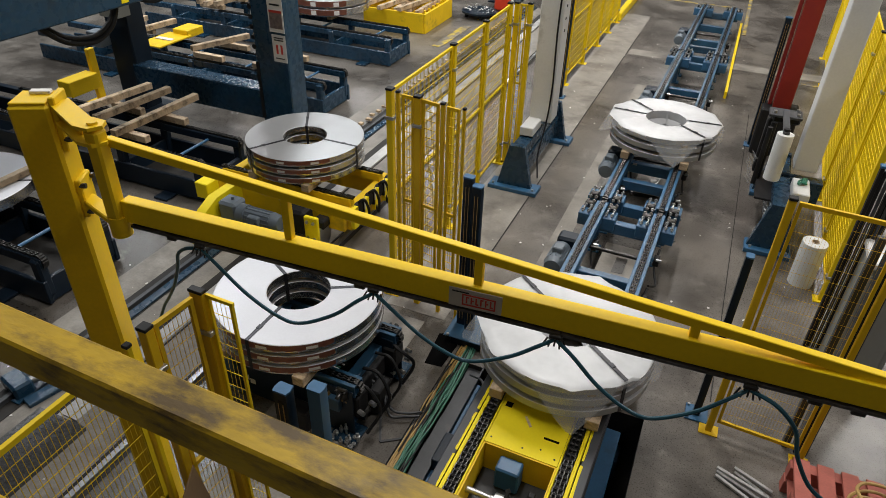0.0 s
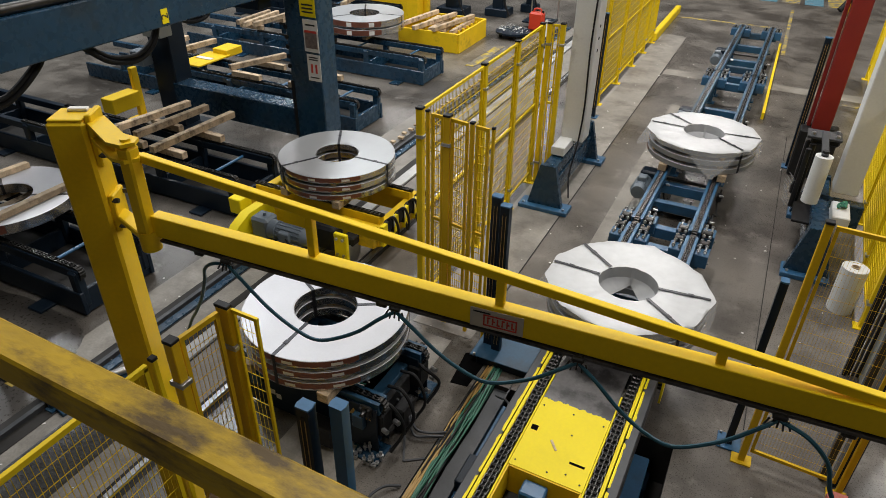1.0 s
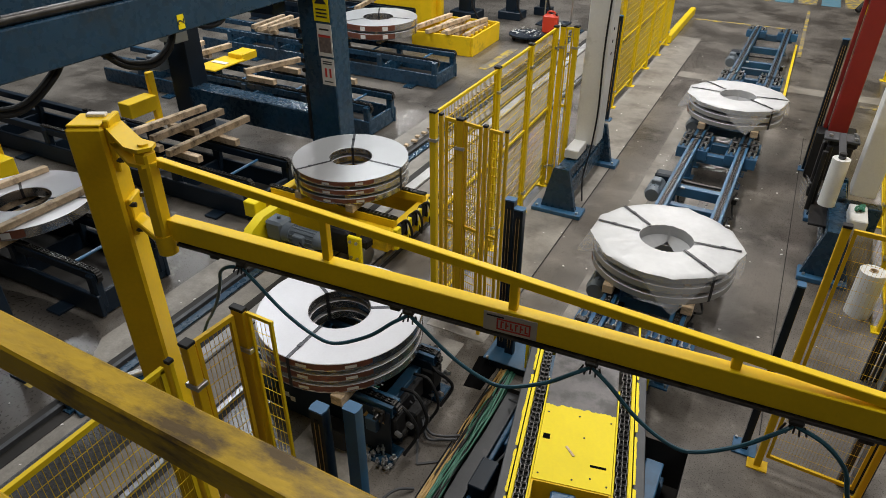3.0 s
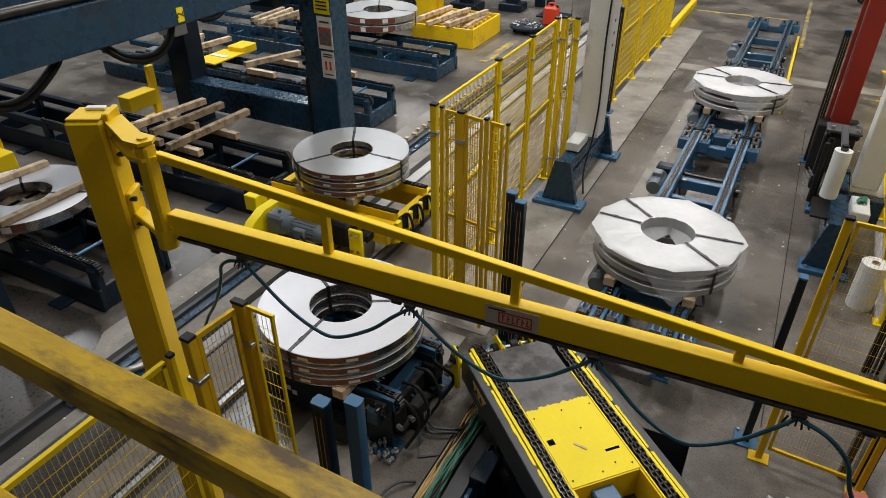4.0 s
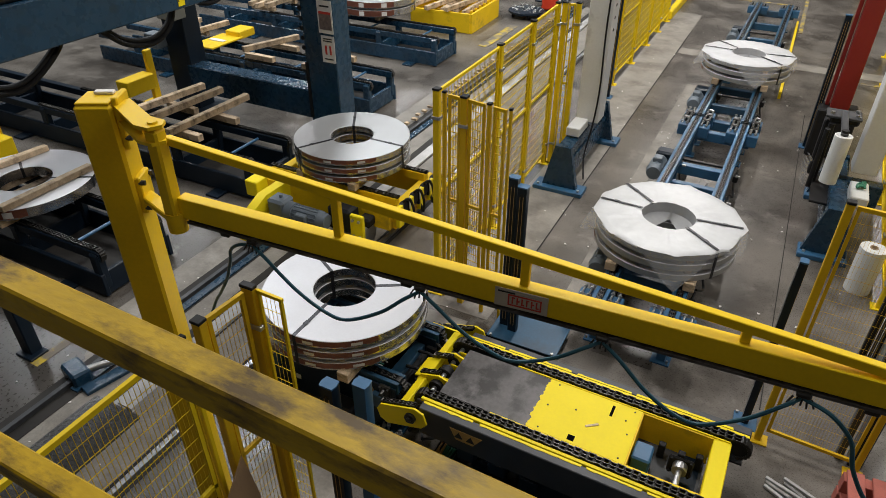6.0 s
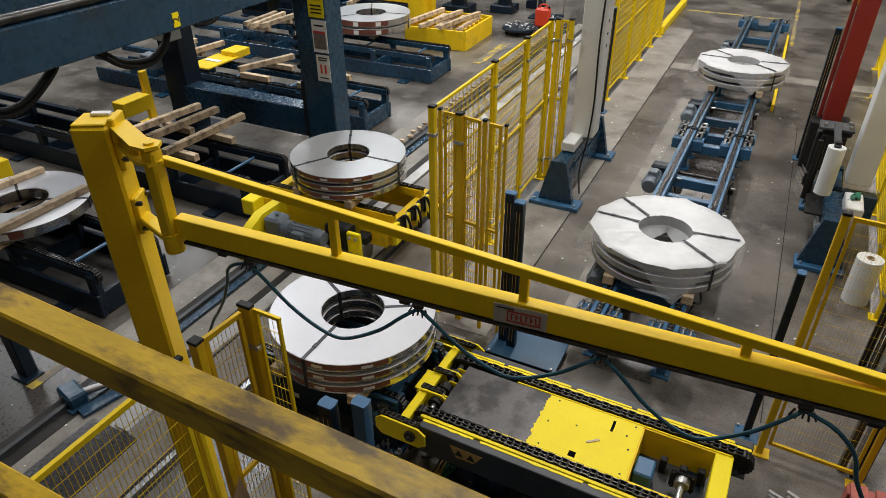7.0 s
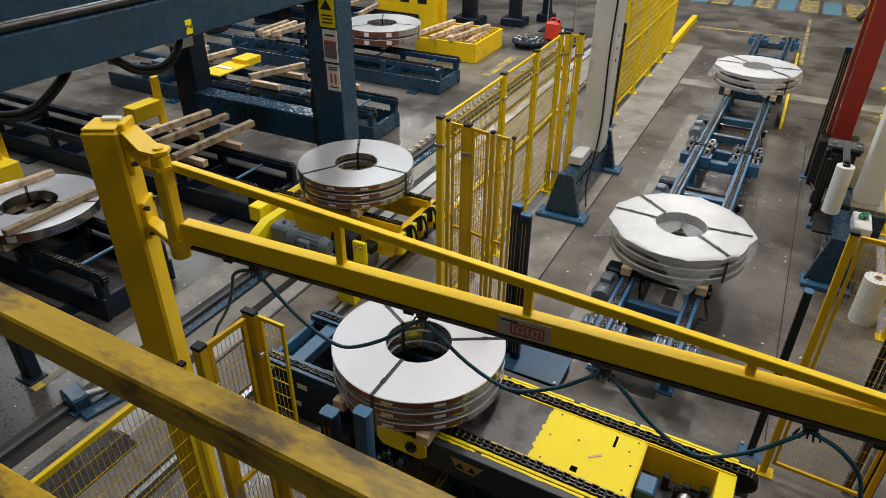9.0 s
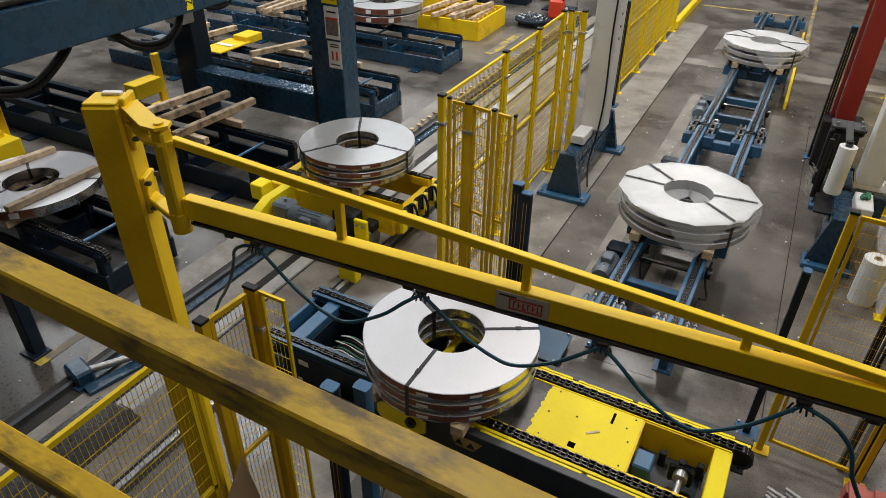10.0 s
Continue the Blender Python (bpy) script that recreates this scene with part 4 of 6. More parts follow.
for k, (a, b2, mo) in enumerate(((4.98, 6.98, 1.05), (7.10, 9.78, 1.3), (9.90, 13.20, 1.1), (13.32, 17.2, 1.6))):
    cv = conveyor("roller_chain_conveyor", pose(lane(a), a, 0, 0, 0, LANE_YAW), b2 - a, "blue twin-rail chain conveyor section on the concrete floor", "conveyor sections", BLUE_MID if k < 2 else BLUE_DEEP, motor=mo)
    box_part("cross_member", cv, BLUE_MID if k < 2 else BLUE_DEEP, 0, 0.76, 0.37, 0.54, 0.09, 0.12, 0.006)
    for s in (-1, 1):
        for y in (0.16, b2 - a - 0.16):
            for off in (0.135, -0.125):
                xb = s * (0.315 + off)
                near = 1 if y < 1 else -1
                box_part("end_bracket", cv, BLUE_MID, xb, y, 0.40, 0.15, 0.19, 0.15, 0.006)
                tens = box_part("tensioner", cv, GREASE, xb, y - near * 0.10, 0.50, 0.10, 0.07, 0.07, 0.012, "greasy chain tensioner block with bright threaded rods")
                for dx in (-0.032, 0.032):
                    bm = bmesh.new()
                    rod(bm, (xb + dx, y - near * 0.20, 0.51), (xb + dx, y + near * 0.10, 0.51), 0.009, 8)
                    part("threaded_rod", bm, STEEL, tens)
                    for yy in (-0.17, -0.05, 0.06):
                        bm = bmesh.new()
                        rod(bm, (xb + dx, y + near * yy - 0.010, 0.51), (xb + dx, y + near * yy + 0.010, 0.51), 0.020, 6)
                        part("nut", bm, STEEL, tens)
                bm = bmesh.new()
                rod(bm, (xb - s * 0.02, y + near * 0.03, 0.36), (xb + s * 0.09, y + near * 0.03, 0.36), 0.016, 8)
                part("bolt", bm, STEEL, cv)
    for y in (0.5, 1.25):
        for x in (-0.23, 0.42):
            rng = random.Random(int(40 * k + 10 * y + 100 * x))
            bm = bmesh.new()
            tube_along(bm, smooth_path([(x, y - 0.3, 0.30), (x + 0.06 * rng.random(), y - 0.1, 0.20), (x - 0.05 * rng.random(), y + 0.12, 0.26), (x, y + 0.35, 0.34)], 6), 0.013, 8)
            part("hose", bm, BLACK, cv, "black cable under the rail")
            box_part("sensor_box", cv, BLACK, x, y + 0.14, 0.33, 0.06, 0.12, 0.08, 0.008)
            bm = bmesh.new()
            rod(bm, (x, y + 0.04, 0.40), (x + 0.05, y + 0.04, 0.40), 0.016, 8)
            part("sensor", bm, STEEL, cv)
    if k < 2:
        tray_part = box_part("oil_tray", cv, CONCRETE_PALE, 0.02, 1.55 if k == 0 else 1.45, 0.1, 0.38, 0.62, 0.03, 0.004, "pale drip tray")
        box_part("tray_residue", tray_part, OIL_STAIN, 0.06, 1.45, 0.117, 0.12, 0.3, 0.004, 0.0, "dark oil residue")

# darker floor between the rails, with uneven edges
bm = bmesh.new()
side_a = [(lane(y) - 0.26 + 0.10 * noise.noise((y * 2.1, 0.3, 0)), y) for y in [4.95 + 0.12 * k for k in range(68)]]
side_b = [(lane(y) + 0.30 + 0.16 * noise.noise((y * 1.7, 5.3, 0)), y) for y in [4.95 + 0.12 * k for k in range(68)]]
plate(bm, side_b + side_a[::-1], 0.001, 0.0035)
solid("floor_stain", bm, OIL_STAIN, "dark ragged patch of floor under the conveyor", "floor stain")

# guard strip along the conveyor
slab("lane_guard", FENCE_YELLOW, -0.09, -0.045, 12.6, 17.6, "low yellow guard strip beside the conveyor", 0.12, "guard strip")

# fixed table under the bright coil, chains along x
tb = conveyor("chain_table", pose(-3.53, 3.712, 0, 0, 0, -90 + LANE_YAW), 1.34, "blue chain transfer table beside the turntable", "", BLUE_DEEP, half=0.325, motor=None, leg_gap=0.9)
for x in (-0.40, 0.40, -0.245, 0.245):
    box_part("side_plate", tb, NAVY, x, 0.68, 0.26, 0.014, 1.30, 0.46, 0.004, "dark navy side plate")
# added near-black sheet that stands for the shade inside the table
box_part("pan", tb, PIT_MAT, 0, 0.68, 0.06, 0.47, 1.30, 0.03, 0.004, "near-black pan added for the shade inside the table")
box_part("blue_beam", tb, BLUE_MID, 0.0, 0.25, 0.47, 0.56, 0.13, 0.07, 0.006, "blue cross beam")
box_part("blue_beam", tb, BLUE_MID, 0.0, 0.03, 0.34, 0.62, 0.04, 0.30, 0.006, "blue end plate")
box_part("inner_wall", tb, NAVY, 0.0, 0.33, 0.28, 0.47, 0.02, 0.34, 0.004)
box_part("clamp_block", tb, ZINC, 0.10, 0.42, 0.20, 0.16, 0.12, 0.14, 0.01, "pale greasy block")
rng = random.Random(12)
for k in range(9):
    x = -0.14 + 0.028 * k
    bm = bmesh.new()
    tube_along(bm, smooth_path([(x + 0.05 * (rng.random() - 0.5), 0.40 + 0.05 * rng.random(), 0.26 + 0.05 * rng.random()), (x, 0.55, 0.31 + 0.03 * rng.random()), (x + 0.02, 0.75, 0.30), (x, 0.98, 0.26 + 0.04 * rng.random())], 6), 0.007, 6)
    part("cable", bm, (WIRE_GREEN, PAPER, BLACK)[k % 3], tb, "bundled green and white cables")
for y, z in ((0.42, 0.40), (0.30, 0.22), (0.36, 0.19)):
    box_part("paper_label", tb, PAPER, 0.409, y, z, 0.003, 0.10 if z > 0.3 else 0.05, 0.05, 0.0, "small white label")
for sx in (-0.40, 0.40):
    box_part("foot_plate", tb, BLUE, sx, 1.26, 0.012, 0.22, 0.24, 0.024, 0.004)
for y in (1.12, 1.24):
    bm = bmesh.new()
    m = Matrix(((0, 0, 1, 0.4085), (1, 0, 0, 0), (0, 1, 0, 0), (0, 0, 0, 1)))
    plate(bm, [(y - 0.04, 0.36), (y + 0.04, 0.36), (y, 0.43)], 0, 0.002, m)
    part("warning_triangle", bm, WIRE_TAN, tb, "small tan warning triangle", False)
rng = random.Random(5)
for k in range(16):
    x, y, hb = 0.42 + 0.12 * rng.random(), 1.14 + 0.26 * rng.random(), 0.04 + 0.10 * rng.random()
    bm = bmesh.new()
    rod(bm, (x, y, 0.02), (x, y, hb), 0.009, 8)
    rod(bm, (x, y, hb * 0.55), (x, y, hb * 0.55 + 0.016), 0.019, 6)
    part("anchor_bolt", bm, STEEL, tb, "bright anchor bolt with nut")
for x, y, z, sx, sy, sz in ((0.30, 1.30, 0.30, 0.16, 0.12, 0.22), (-0.30, 1.30, 0.30, 0.16, 0.12, 0.22), (0.0, 1.20, 0.26, 0.40, 0.16, 0.20), (0.50, 0.85, 0.14, 0.14, 0.3, 0.2), (0.05, 1.36, 0.15, 0.2, 0.1, 0.26)):
    box_part("drive_block", tb, BLACK, x, y, z, sx, sy, sz, 0.015, "black drive housing")
rng = random.Random(77)
for k in range(4):
    x = -0.33 + 0.2 * k
    bm = bmesh.new()
    tube_along(bm, smooth_path([(x, 1.23, 0.42), (x + 0.1 * rng.random(), 1.38, 0.40 + 0.05 * rng.random()), (x + 0.15 * (rng.random() - 0.3), 1.48, 0.22), (x + 0.1, 1.42, 0.05)], 6), 0.010 + 0.006 * rng.random(), 8)
    part("hose", bm, BLACK, tb)
for k in range(14):
    bm = bmesh.new()
    q = Vector((-0.42 + 0.84 * rng.random(), 1.28 + 0.14 * rng.random(), 0.05 + 0.36 * rng.random()))
    rod(bm, q, q + Vector((0.02, 0.05, 0.01)), 0.012 + 0.01 * rng.random(), 8)
    part("bolt", bm, STEEL, tb)


# ---- jib crane ----
ARM_YAW = 5.14
jib = thing("jib_crane", pose(-2.50, 2.068, 0, 0, 0, ARM_YAW), "yellow wall jib crane arm hinged on a square post", "jib crane")
m_post = pose(-0.502, 0.111, 0, 0, 0, 23.5)
bm = bmesh.new()
box(bm, 0, 0, 1.54, 0.175, 0.175, 3.08, m_post, 0.014)
post = part("post", bm, YELLOW, jib, "square yellow steel post")
bm = bmesh.new()
box(bm, 0, 0, 3.086, 0.155, 0.155, 0.012, m_post, 0.004)
part("post_cap", bm, YELLOW, post)
# plain pale box on the cap, gives no light
bm = bmesh.new()
box(bm, 0.02, 0.04, 3.10, 0.09, 0.035, 0.016, m_post, 0.003)
part("top_lamp", bm, PAPER, post, "small pale box on the cap")
for z in (2.98, 2.60):
    bm = bmesh.new()
    box(bm, 0.10, 0.0, z, 0.03, 0.13, 0.26 if z > 2.9 else 0.20, m_post, 0.006)
    part("hinge_pad", bm, YELLOW, post)
    for k in (-0.055, 0.055):
        for j in (-0.07, 0.07):
            bm = bmesh.new()
            mm = m_post @ pose(0.12, k, z + j, 0, 90, 0)
            bmesh.ops.create_cone(bm, cap_ends=True, segments=6, radius1=0.013, radius2=0.013, depth=0.03, matrix=mm)
            part("hinge_bolt", bm, GREASE, post)
bm = bmesh.new()
for z in (2.985, 3.058):
    plate(bm, [(-0.41, 0.10), (-0.15, -0.045), (-0.07, -0.05), (-0.035, 0.0), (-0.06, 0.05), (-0.15, 0.06), (-0.39, 0.19)], z, z + 0.016)
bar(bm, (-0.40, 0.14, 3.03), (-0.17, 0.02, 3.03), 0.014, 0.07)
rod(bm, (-0.085, 0, 2.975), (-0.085, 0, 3.085), 0.022, 12)
part("upper_hinge", bm, YELLOW, jib, "yellow upper hinge fork")
bm = bmesh.new()
bar(bm, (-0.41, 0.145, 2.575), (-0.06, 0.0, 2.575), 0.07, 0.035, bevel=0.006)
rod(bm, (-0.09, 0, 2.53), (-0.09, 0, 2.63), 0.046, 16)
part("lower_hinge", bm, YELLOW, jib, "yellow lower hinge fork")
bm = bmesh.new()
bar(bm, (-0.092, 0, 2.56), (-0.085, 0, 3.05), 0.07, 0.07, up=(0, 1, 0), bevel=0.01)
part("king_post", bm, YELLOW, jib, "yellow upright of the jib arm")
bm = bmesh.new()
bar(bm, (-0.06, 0.03, 2.6565), (3.35, 0.03, 2.566), 0.062, 0.108, bevel=0.003)
arm = part("arm_beam", bm, ARM_YELLOW, jib, "long yellow jib beam", False)
bm = bmesh.new()
bar(bm, (-0.02, 0.032, 2.590), (3.35, 0.032, 2.499), 0.085, 0.012)
part("lower_flange", bm, DARK_PLATE, arm, "dark grimy lower flange")
bm = bmesh.new()
bar(bm, (-0.06, 0.035, 2.987), (3.28, 0.035, 2.610), 0.036, 0.04, bevel=0.003)
part("tie_bar", bm, ARM_YELLOW, jib, "sloping yellow tie bar", False)
for x in (0.775, 1.60, 2.41):
    zt = 2.979 - 0.371 * x / 3.28
    bm = bmesh.new()
    bar(bm, (x, 0.035, 2.70 - 0.027 * x), (x, 0.035, zt), 0.034, 0.034, up=(0, 1, 0), bevel=0.002)
    part("strut", bm, ARM_YELLOW, jib, "", False)
# maker's plate, lettering as plain shapes
bm = bmesh.new()
box(bm, 1.60, -0.003, 2.606, 0.215, 0.004, 0.088)
plt = part("name_plate", bm, CREAM, arm, "small off-white plate with a red block mark")
bm = bmesh.new()
for x, z, sx, sz in ((1.615, 2.626, 0.135, 0.006), (1.615, 2.578, 0.135, 0.006), (1.550, 2.602, 0.006, 0.054), (1.680, 2.602, 0.006, 0.054)):
    box(bm, x, -0.006, z, sx, 0.002, sz)
for k in range(6):
    box(bm, 1.566 + 0.0195 * k, -0.006, 2.602, 0.006, 0.002, 0.032)
    box(bm, 1.572 + 0.0195 * k, -0.006, 2.615 - 0.013 * (k % 3), 0.008, 0.002, 0.006)
part("red_mark", bm, RED_INK, plt, "", False)
bm = bmesh.new()
box(bm, 1.54, -0.006, 2.636, 0.07, 0.002, 0.006)
part("small_print", bm, DARK_INK, plt, "", False)
# festoon cable and its clips
clips = [(0.34, 2.585), (1.17, 2.565), (1.93, 2.545), (2.64, 2.522), (3.42, 2.44)]
for x, z in clips:
    bm = bmesh.new()
    box(bm, x, 0.0, z - 0.014, 0.05, 0.05, 0.024, None, 0.006)
    for k in range(5):
        rod(bm, (x - 0.03 + 0.015 * k, -0.01, z - 0.03), (x - 0.045 + 0.022 * k, -0.02, z - 0.06 - 0.008 * (k % 2)), 0.004, 6)
    part("cable_clip", bm, GREASE, jib, "dark cable clip")
sags = (0.24, 0.19, 0.23, 0.38)
for (xa, za), (xb, zb), sag in zip(clips, clips[1:], sags):
    ctrl = [(xa, -0.005, za - 0.035)]
    steep = ((0.13, 0.04), (0.24, 0.25), (0.30, 0.58), (0.42, 0.92), (0.58, 1.0), (0.78, 0.68), (0.91, 0.25))
    for u, f in steep if sag > 0.3 else ((0.11, 0.18), (0.27, 0.64), (0.44, 0.95), (0.58, 1.0), (0.78, 0.62), (0.92, 0.18)):
        ctrl.append((xa + (xb - xa) * u, -0.03 - 0.02 * f, za + (zb - za) * u - 0.035 - sag * f))
    ctrl.append((xb, -0.005, zb - 0.035))
    bm = bmesh.new()
    tube_along(bm, smooth_path(ctrl, 8), 0.0085, 8)
    part("festoon_cable", bm, HOSE, jib, "sagging dark teal cable")
bm = bmesh.new()
tube_along(bm, smooth_path([(0.34, -0.005, 2.55), (0.254, 0.0, 2.53), (0.18, 0.02, 2.47), (0.134, 0.05, 2.373), (0.042, 0.10, 2.21), (-0.10, 0.18, 2.02), (-0.234, 0.25, 1.848), (-0.40, 0.26, 1.5), (-0.48, 0.24, 1.1)], 8), 0.0085, 8)
part("festoon_cable", bm, HOSE, jib, "sagging dark teal cable")
for x in (0.18, 1.1, 2.86, 3.0):
    box_part("stop", jib, GREASE, x, 0.03, 2.572 - 0.027 * x, 0.05, 0.07, 0.03, 0.006)

# ---- guard rail in front of the camera ----
rail = thing("guard_rail", pose(0, 0, 0), "scuffed yellow square-tube guard rail of the viewing platform", "guard rail")
bm = bmesh.new()
bar(bm, (-3.6, 0.662, 3.7375), (2.0, 0.5086, 3.7375), 0.041, 0.042, bevel=0.003)
part("top_rail", bm, YELLOW_RAIL, rail, "", False)
bm = bmesh.new()
bar(bm, (-3.6, 0.555, 3.385), (2.0, 0.540, 3.375), 0.040, 0.041, bevel=0.003)
part("knee_rail", bm, YELLOW_RAIL, rail, "", False)
for x in (-3.5, 1.9):
    bm = bmesh.new()
    bar(bm, (x, 0.585 - 0.0274 * x, 2.85), (x, 0.585 - 0.0274 * x, 3.72), 0.045, 0.045, up=(0, 1, 0))
    part("rail_post", bm, YELLOW_RAIL, rail)
bm = bmesh.new()
box(bm, -1.0, -0.5, 2.78, 7.0, 2.0, 0.14)
solid("platform", bm, CHECKER, "steel viewing platform deck", "platform")

# ---- gantry over the stations ----
gantry = thing("gantry", pose(0, 0, 0), "dark blue steel gantry over the coil stations", "gantry")
bm = bmesh.new()
box(bm, -5.88, 3.6, 2.70, 0.36, 7.8, 0.40, None, 0.012)
front = part("front_beam", bm, BLUE, gantry, "long blue box beam")
bm = bmesh.new()
rod(bm, (-5.78, -0.3, 2.945), (-5.78, 7.2, 2.945), 0.045, 14)
part("dark_pipe", bm, GREASE, front, "dark polished steel pipe")
box_part("rear_beam", gantry, BLUE, -7.9, 3.0, 2.78, 0.4, 9.4, 0.5, 0.012, "long blue box beam")
box_part("cross_beam", gantry, BLUE, -7.2, 7.45, 2.72, 3.0, 0.4, 0.44, 0.012)
box_part("cross_beam", gantry, NAVY, -7.0, 7.0, 2.40, 2.0, 0.25, 0.25, 0.012)
leg = box_part("front_leg", gantry, BLUE, -5.78, 7.58, 1.75, 0.52, 0.36, 3.4, 0.014, "blue gantry leg with a slotted face")
# black strip and discs on the leg: dark of openings put into colour
box_part("leg_slot", leg, BLACK, -6.02, 7.397, 0.85, 0.05, 0.012, 0.8, 0.0)
for k in range(5):
    bm = bmesh.new()
    rod(bm, (-6.04, 7.402, 1.45 + 0.13 * k), (-6.04, 7.392, 1.45 + 0.13 * k), 0.032, 14)
    part("round_hole", bm, BLACK, leg)
box_part("rear_leg", gantry, NAVY, -8.55, 7.62, 1.6, 0.44, 0.34, 3.1, 0.014)
box_part("tie_beam", gantry, BLUE, -7.2, 7.58, 0.62, 2.4, 0.30, 0.42, 0.012, "blue tie beam between the legs")
box_part("leg_foot", gantry, BLUE, -5.84, 7.58, 0.06, 0.9, 0.6, 0.12, 0.01)
box_part("leg_foot", gantry, NAVY, -8.55, 7.62, 0.06, 0.8, 0.6, 0.12, 0.01)


def on_leg(name, material, x, z, sx, sz, label="", y=7.397, parent=leg):
    return box_part(name, parent, material, x, y, z, sx, 0.005, sz, 0.0, label)


sg = on_leg("warning_sign", YELLOW_CLEAN, -5.66, 2.32, 0.24, 0.36, "yellow warning sign with black triangle")
bm = bmesh.new()
plate(bm, [(-5.75, 2.36), (-5.57, 2.36), (-5.66, 2.49)], 0, 0.002, Matrix(((1, 0, 0, 0), (0, 0, -1, 7.393), (0, 1, 0, 0), (0, 0, 0, 1))))
part("sign_triangle", bm, DARK_INK, sg, "", False)
for z in (2.29, 2.245, 2.20):
    on_leg("sign_bar", DARK_INK, -5.66, z, 0.17, 0.018, "", 7.393, sg)
sg = on_leg("notice", PAPER, -5.64, 1.90, 0.23, 0.42, "white notice with a dark photograph")
on_leg("photo", PHOTO_INK, -5.64, 1.84, 0.19, 0.20, "", 7.393, sg)
on_leg("red_band", RED_INK, -5.64, 1.955, 0.19, 0.03, "", 7.393, sg)
on_leg("text_bar", DARK_INK, -5.64, 2.04, 0.15, 0.02, "", 7.393, sg)
sg = on_leg("notice", PAPER, -5.63, 1.48, 0.21, 0.36, "white notice with red symbols")
for dx in (-0.035, 0.035):
    on_leg("red_symbol", RED_INK, -5.63 + dx, 1.47, 0.03, 0.12, "", 7.393, sg)
for z in (1.62, 1.59, 1.35):
    on_leg("text_bar", DARK_INK, -5.63, z, 0.14, 0.014, "", 7.393, sg)
for y, word in ((5.155, "2"), (2.9, "1")):
    bm = bmesh.new()
    box(bm, -5.697, y, 2.60, 0.006, 0.085, 0.14)
    npl = part("number_plate", bm, YELLOW_CLEAN, front, "yellow plate with a black number")
    fc = bpy.data.curves.new("numeral", "FONT")
    fc.body, fc.size, fc.extrude, fc.align_x, fc.align_y = word, 0.12, 0.001, "CENTER", "CENTER"
    fo = new("numeral", fc)
    deps = bpy.context.evaluated_depsgraph_get()
    me = bpy.data.meshes.new_from_object(fo.evaluated_get(deps))
    bpy.data.objects.remove(fo)
    me.materials.clear()
    me.materials.append(DARK_INK)
    nm = new("numeral", me)
    nm.parent = npl
    nm.matrix_basis = pose(-5.692, y, 2.60, 90, 0, 90) @ pose(0, 0, 0, 0, 0, 90)
for ctrl in ([(-6.0, 2.6, 2.55), (-6.0, 2.9, 2.32), (-6.0, 3.249, 2.19), (-6.0, 3.479, 2.15), (-6.0, 3.689, 2.22), (-6.0, 3.946, 2.40), (-6.0, 4.02, 2.55)], [(-6.0, 4.3, 2.52), (-6.0, 4.433, 2.40), (-6.0, 4.651, 2.233), (-6.0, 4.956, 2.165), (-6.0, 5.18, 2.25), (-6.0, 5.29, 2.41), (-6.0, 5.32, 2.55)],
             [(-6.6, 6.0, 2.5), (-6.7, 6.3, 2.2), (-6.8, 6.8, 2.15), (-6.9, 7.2, 2.5)]):
    for k in range(2):
        bm = bmesh.new()
        tube_along(bm, smooth_path([(x - 0.02 * k, y + 0.01 * k, z + 0.045 * k) for x, y, z in ctrl], 8), 0.026, 10)
        part("cable_loop", bm, BLACK, gantry, "thick black looping cable")
box_part("control_box", gantry, CABINET, -8.35, 7.30, 1.75, 0.35, 0.25, 0.34, 0.012, "grey control box")
box_part("leg_box", gantry, MOTOR, -8.8, 7.3, 1.2, 0.25, 0.2, 0.22, 0.012)


